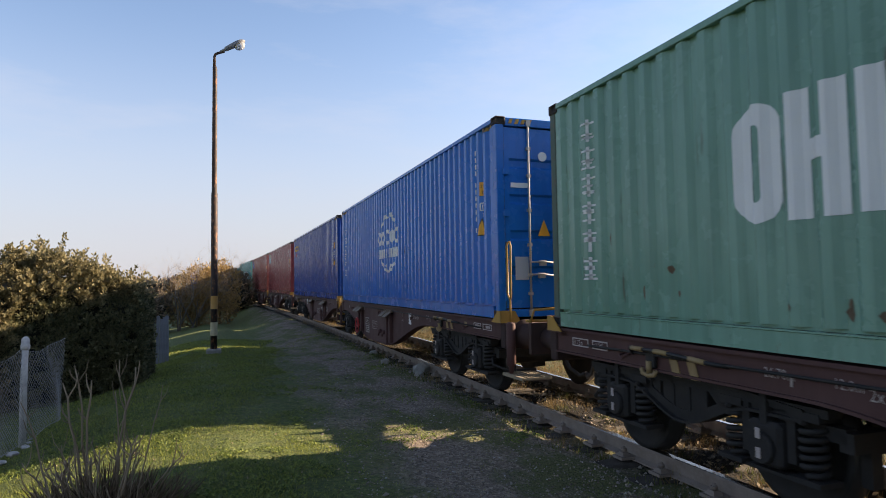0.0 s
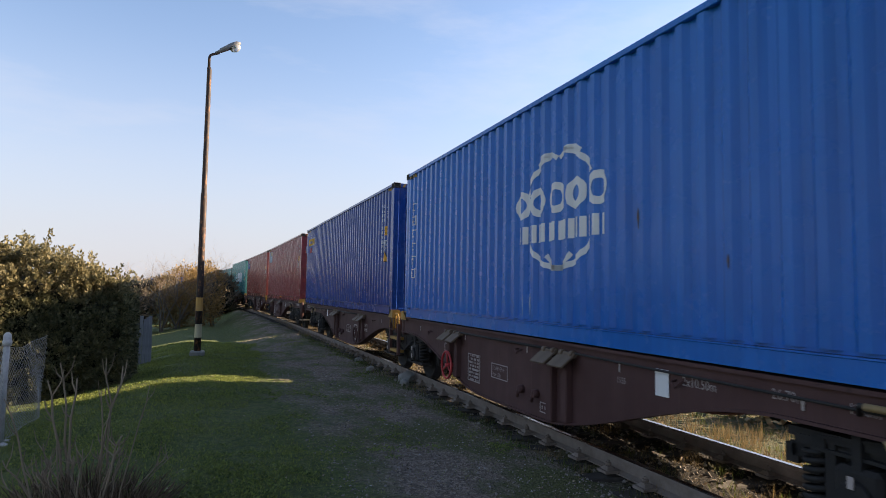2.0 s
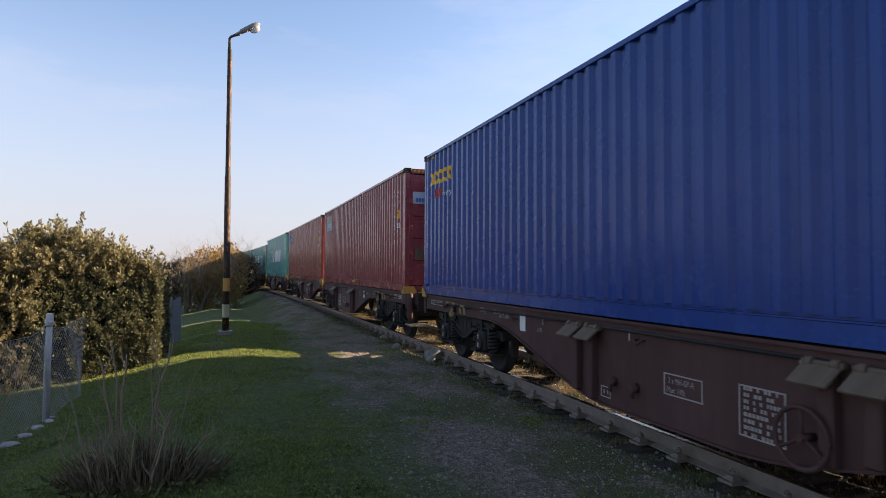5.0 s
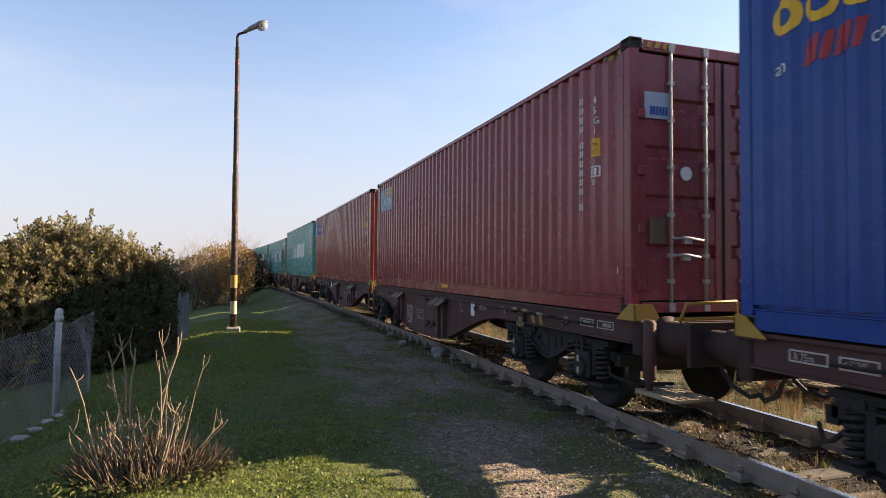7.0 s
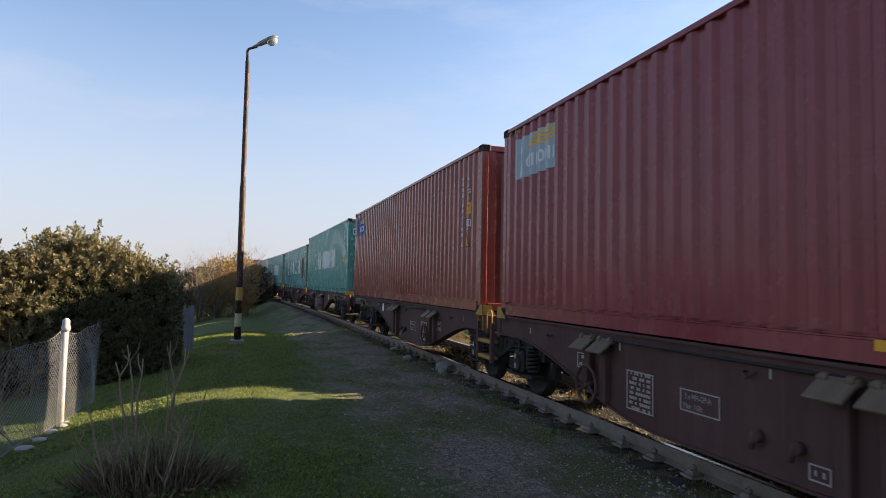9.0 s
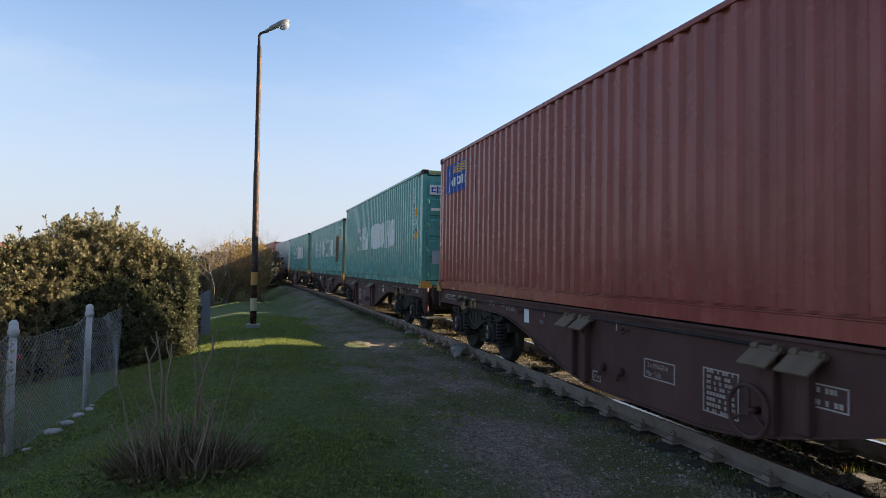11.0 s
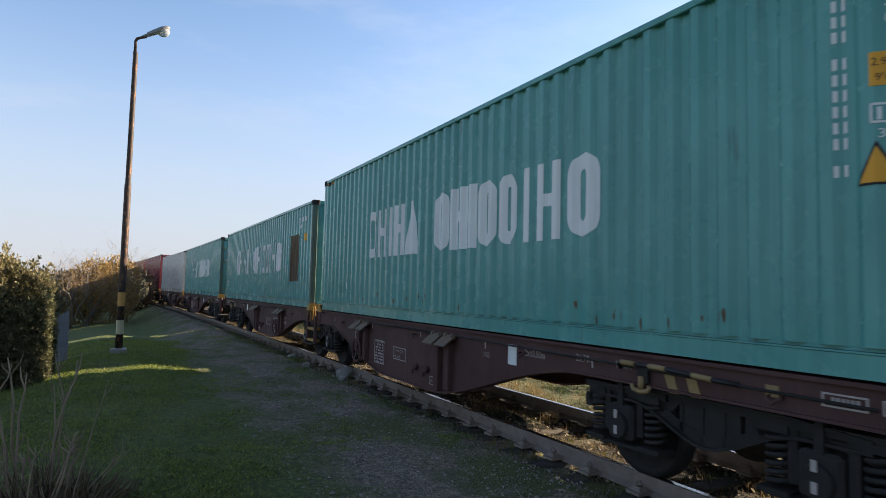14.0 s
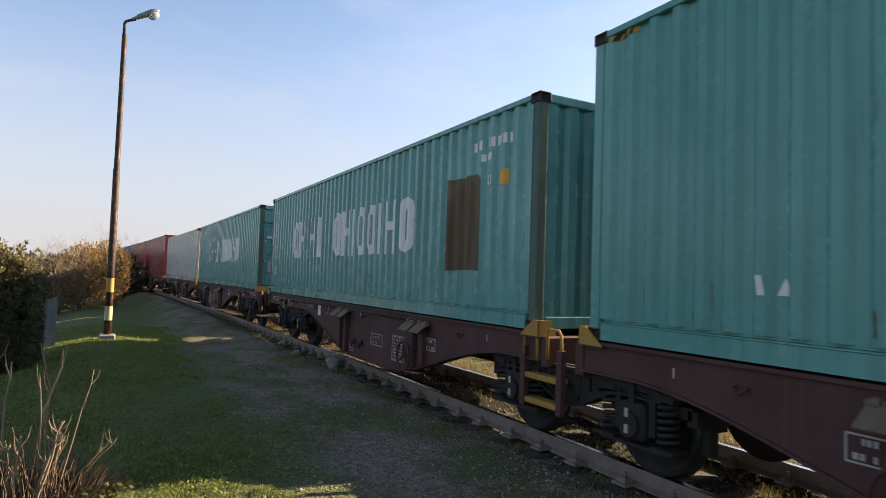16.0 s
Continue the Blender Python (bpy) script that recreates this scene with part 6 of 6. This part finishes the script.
bare_tree(-3.2, 42.0, 5.6, 4, "bare grey-brown tree with fine twigs beyond the lawn")
bare_tree(-4.3, 45.0, 5.0, 9, "bare grey-brown tree with fine twigs beyond the lawn")
bare_tree(0.6, 58.0, 4.4, 12, "bare grey-brown tree with fine twigs beside the line")
bare_tree(-2.3, 43.0, 5.0, 27, "bare grey-brown tree with fine twigs beyond the lawn")
bare_tree(-0.2, 47.0, 5.2, 28, "bare grey-brown tree with fine twigs beyond the lawn")
bare_tree(-1.0, 48.0, 5.2, 17, "bare grey-brown tree with fine twigs beyond the lawn")
blob_tree("autumn_bush", [((-2.1, 44.5, 1.3), (1.4, 1.3, 1.8)), ((-0.8, 45.5, 1.5), (1.4, 1.3, 1.9)), ((-3.2, 45.5, 0.9), (1.1, 1.2, 1.5)), ((-1.4, 44.0, 0.3), (1.8, 1.0, 1.3)), ((-2.9, 44.2, 0.1), (1.3, 1.0, 1.2))], 13000, 0.14, AUTUMN, "yellow-brown autumn bush beyond the lawn", "bush", 21, 0.0)
blob_tree("dark_thicket", [((0.3, 56.0, 1.0), (1.5, 3.0, 1.9)), ((-0.4, 64.0, 1.1), (1.6, 4.0, 2.2)), ((-1.2, 74.0, 1.2), (1.8, 5.0, 2.4)), ((-2.6, 88.0, 1.3), (2.2, 6.0, 2.6))], 9000, 0.28, THICKET, "dark leafless thicket along the railway", "thicket", 23, 0.75)
blob_tree("scrub", [((-5.5, 40.0, 0.3), (1.6, 1.5, 1.0)), ((-7.5, 44.0, 0.5), (2.2, 2.0, 1.4)), ((-4.8, 43.0, 0.4), (1.2, 1.5, 1.2))], 5000, 0.2, THICKET, "brown scrub behind the garden hedge", "scrub", 24, 0.7)
rd = random.Random(31)
belt = []
for i in range(34):
    x = -150 + i * 9.2 + rd.uniform(-2, 2)
    belt.append(((x, 190 + rd.uniform(-15, 25), 1.5), (7.0, 5.0, rd.uniform(2.2, 5.0))))
far = blob_tree("far_trees", belt, 16000, 0.9, THICKET, "hazy belt of bare trees on the horizon", "trees", 33, 0.85)
far["kind"] = "stuff"
blob_tree("trackside_scrub", [((9.4 + rd.uniform(-0.8, 1.6), -6 + i * 2.3, 0.0), (1.0, 1.3, rd.uniform(0.5, 0.95))) for i in range(26)], 15000, 0.16, DRY, "dry brush on the far side of the track", "scrub", 35, 0.5)


def house():
    h = thing("house", "cream house with a red-brown tiled roof beyond the gardens", "house", at=pose(-34.5, 86, -0.85))
    bm = bmesh.new()
    box(bm, -4.5, 4.5, -4, 4, 0, 2.3)
    part("wall", bm, PLASTER, h)
    bm = bmesh.new()
    v = [bm.verts.new(p) for p in ((-5, -4.5, 2.2), (5, -4.5, 2.2), (5, 4.5, 2.2), (-5, 4.5, 2.2), (-5, 0, 4.6), (5, 0, 4.6))]
    for f in ((0, 1, 5, 4), (2, 3, 4, 5), (0, 4, 3), (1, 2, 5), (3, 2, 1, 0)):
        bm.faces.new([v[i] for i in f])
    part("roof", bm, ROOFTILE, h)
    for x in (-2.6, 0.4, 2.8):
        bm = bmesh.new()
        box(bm, x - 0.5, x + 0.5, -4.06, -3.98, 0.9, 1.9)
        part("window", bm, RUBBER_AND_SHADE, h)


house()


WEED = leafy("dark weeds", (0.022, 0.036, 0.012), (0.13, 0.15, 0.035), 0.6, 0.4)


# ---- lawn blades, dry tufts, gravel ----
def blades(name, spots, mat, label, category):
    """Grass: each blade one narrow triangle (x, y, length, lean x, lean y, width)."""
    verts, faces = [], []
    for x, y, h, lx, ly, w in spots:
        z = g(x, y) - 0.01
        if abs(x) < 12 and y < 60:
            z += relief(x, y)
        i = len(verts)
        c, s = ly * w * 9, -lx * w * 9
        if c == 0 and s == 0:
            c = w
        n = math.hypot(c, s)
        c, s = c / n * w, s / n * w
        verts += [(x - c, y - s, z), (x + c, y + s, z), (x + lx, y + ly, z + h)]
        faces.append((i, i + 1, i + 2))
    ob = mesh_of(name, verts, faces, mat)
    return tagged(ob, label, category, kind="stuff")


rnd = np.random.RandomState(4)
spots = []
while len(spots) < 185000:
    y = 3.0 + 22.0 * rnd.rand() ** 1.7 if rnd.rand() < 0.9 else 3.0 - 7.0 * rnd.rand() ** 1.6
    x = rnd.uniform(-2.7, 3.9) if rnd.rand() < 0.95 else -2.7 - 2.5 * rnd.rand() ** 1.5
    edge = 1.05 + 0.8 * noise.noise((x * 0.5, y * 0.35, 3.0)) + 0.5 * noise.noise((x * 2.0, y * 2.0, 9.0))
    if x > edge and rnd.rand() > (0.05 if noise.noise((x * 0.9, y * 0.6, 7.0)) < 0.12 else 0.42):
        continue
    thick = 0.5 + 0.5 * noise.noise((x * 1.3, y * 1.3, 1.0))
    if rnd.rand() > 0.12 + 1.1 * thick ** 1.5 + 0.25 * noise.noise((x * 6.0, y * 6.0, 2.0)):
        continue
    h = (0.010 + 0.022 * rnd.rand()) * (0.7 + 0.9 * thick) * (0.7 if x > edge else 1.0) * (1.0 + 0.03 * y)
    spots.append((x, y, h, rnd.normal(0, 0.024), rnd.normal(0, 0.024), 0.0034 + 0.0003 * y))
blades("lawn_grass", spots, BLADE, "short mossy lawn grass", "grass")
spots = []
for _ in range(950):
    y = -1.0 + 34.0 * rnd.rand() ** 1.3
    x = track_x(y) + rnd.choice([rnd.uniform(-0.6, 0.6), rnd.uniform(0.9, 2.2), rnd.uniform(0.85, 3.2), rnd.uniform(-1.15, -0.85)], p=[0.42, 0.25, 0.25, 0.08])
    tall = rnd.uniform(0.07, 0.22) if abs(x - track_x(y)) < 1.2 else rnd.uniform(0.12, 0.45)
    for _ in range(26):
        spots.append((x + rnd.normal(0, 0.07), y + rnd.normal(0, 0.07), tall * rnd.uniform(0.4, 1.0), rnd.normal(0, 0.07), rnd.normal(0, 0.07), 0.0035))
blades("dry_grass", spots, DRY, "dry golden grass tufts between the rails", "grass")
spots = []
for _ in range(420):
    y = -1.0 + 26.0 * rnd.rand() ** 1.3
    x = track_x(y) + rnd.choice([rnd.uniform(-1.5, -0.95), rnd.uniform(-0.6, 0.6), rnd.uniform(1.2, 4.5)], p=[0.30, 0.20, 0.50])
    for _ in range(30):
        spots.append((x + rnd.normal(0, 0.09), y + rnd.normal(0, 0.09), rnd.uniform(0.03, 0.12), rnd.normal(0, 0.04), rnd.normal(0, 0.04), 0.006))
blades("green_weeds", spots, WEED, "low green weeds along the track", "weeds")


def gravel():
    r = random.Random(6)
    verts, faces = [], []
    for _ in range(13000):
        if r.random() < 0.80:
            y, x = 3.0 + 20 * r.random() ** 1.5, r.uniform(1.2, 4.1)
            s = r.uniform(0.004, 0.015) * (1.0 if r.random() < 0.96 else 1.9)
        else:
            y = -1 + 22 * r.random()
            x, s = track_x(y) + r.uniform(-1.25, 1.6), r.uniform(0.015, 0.038)
        z = g(x, y) + relief(x, y) + s * 0.25
        i = len(verts)
        for d in ((1, 0, 0), (-1, 0, 0), (0, 1, 0), (0, -1, 0), (0, 0, 0.8), (0, 0, -0.8)):
            verts.append((x + d[0] * s * r.uniform(0.6, 1.2), y + d[1] * s * r.uniform(0.6, 1.2), z + d[2] * s * r.uniform(0.6, 1.1)))
        for a, b in ((0, 2), (2, 1), (1, 3), (3, 0)):
            faces += [(i + a, i + b, i + 4), (i + b, i + a, i + 5)]
    ob = mesh_of("gravel", verts, faces, GRAVEL)
    tagged(ob, "loose grey gravel on the path and ballast", "gravel", kind="stuff")


gravel()


def leaf_litter():
    r = random.Random(16)
    verts, faces = [], []
    for _ in range(4200):
        y, x = 3.0 + 16 * r.random() ** 1.6, r.uniform(-1.8, 4.1)
        if x < 1.0 and r.random() < 0.72:
            continue
        z = g(x, y) + relief(x, y) + r.uniform(0.008, 0.02)
        a, n = r.uniform(0, math.tau), r.uniform(0.008, 0.024)
        spray(verts, faces, Vector((x, y, z)), Vector((math.cos(a), math.sin(a), r.uniform(-0.3, 0.5))).normalized(), n * 1.6, r)
    for _ in range(4500):
        y = -1.5 + 20 * r.random() ** 1.2
        x = track_x(y) + r.choice((r.uniform(-0.65, 0.65), r.uniform(0.85, 4.5)))
        a = r.uniform(0, math.tau)
        spray(verts, faces, Vector((x, y, g(x, y) + relief(x, y) + r.uniform(0.012, 0.05))), Vector((math.cos(a), math.sin(a), r.uniform(-0.3, 0.9))).normalized(), r.uniform(0.02, 0.07), r)
    ob = mesh_of("leaf_litter", verts, faces, LITTER)
    tagged(ob, "dry brown leaf scraps scattered on path and track", "leaf litter", kind="stuff")


LITTER = leafy("dry leaf scraps", (0.07, 0.045, 0.025), (0.40, 0.32, 0.22), 0.85, 0.1)
leaf_litter()


def lawn_weeds():
    """Clover, moss cushions and broad-leaved weeds in the turf, thickest on the tussocks."""
    r = random.Random(27)
    verts, faces = [], []
    while len(faces) < 60000:
        y, x = 3.0 + 17 * r.random() ** 1.8, r.uniform(-2.6, 3.9)
        patch = noise.noise((x * 1.1, y * 0.8, 4.0)) + 0.6 * noise.noise((x * 3.4, y * 3.0, 6.0))
        if patch < (0.02 if x < 1.1 else 0.46):
            continue
        for _ in range(r.randint(4, 11)):
            px, py = x + r.gauss(0, 0.03), y + r.gauss(0, 0.03)
            a = r.uniform(0, math.tau)
            spray(verts, faces, Vector((px, py, g(px, py) + relief(px, py) + r.uniform(0.0, 0.022))), Vector((math.cos(a), math.sin(a), r.uniform(0.1, 1.1))).normalized(), r.uniform(0.014, 0.038), r)
    tagged(mesh_of("lawn_weeds", verts, faces, TURFLEAF), "low clover and broad-leaved weeds in the lawn", "weeds", kind="stuff")


TURFLEAF = leafy("turf leaves", (0.028, 0.060, 0.026), (0.25, 0.30, 0.070), 0.55, 0.35)
lawn_weeds()


def pebbles():
    r = random.Random(41)
    verts, faces = [], []
    for _ in range(240):
        y, x, s = 3.2 + 12 * r.random() ** 1.4, r.triangular(0.9, 4.05, 3.4), r.uniform(0.007, 0.018)
        z = g(x, y) + relief(x, y) + s * 0.3
        i = len(verts)
        for d in ((1, 0, 0), (-1, 0, 0), (0, 1, 0), (0, -1, 0), (0, 0, 0.7), (0, 0, -0.7)):
            verts.append((x + d[0] * s * r.uniform(0.6, 1.3), y + d[1] * s * r.uniform(0.6, 1.2), z + d[2] * s * r.uniform(0.6, 1.1)))
        for a, b in ((0, 2), (2, 1), (1, 3), (3, 0)):
            faces += [(i + a, i + b, i + 4), (i + b, i + a, i + 5)]
    tagged(mesh_of("pebbles", verts, faces, PEBBLE), "pale pebbles scattered over the path", "pebbles", kind="stuff")


PEBBLE = leafy("pale pebbles", (0.24, 0.23, 0.21), (0.46, 0.44, 0.41), 0.85, 0)
pebbles()


# ---- what moves ----
def motions():
    """The whole train rolls towards the camera; its wheels turn with it."""
    for k, (c, w) in enumerate(zip(CONTAINERS, WAGONS)):
        walk(c, [(t, train_pose(near_end(k) + LONG / 2 + SET_BACK.get(k, 0.0), s, 1.16)) for t, s in TRAVEL])
        walk(w, [(t, wagon_pose(k, s)) for t, s in TRAVEL])
        if k > 9:
            continue
        turn = 1 if k % 2 == 0 else -1
        for bogie in [o for o in w.children if o.name.split(".")[0] == "bogie"]:
            for ws in [o for o in bogie.children if o.name.split(".")[0] == "wheelset"]:
                y = ws.matrix_basis.translation.y
                walk(ws, [(i * 0.1, pose(0, y, 0.46, math.degrees(turn * rolled(i * 0.1) / 0.46))) for i in range(161)])


def rolled(t):
    """The train's travel at t seconds."""
    for (a, sa), (b, sb) in zip(TRAVEL, TRAVEL[1:]):
        if a <= t <= b + 1e-6:
            return sa + (sb - sa) * (t - a) / (b - a)
    return TRAVEL[-1][1]


motions()
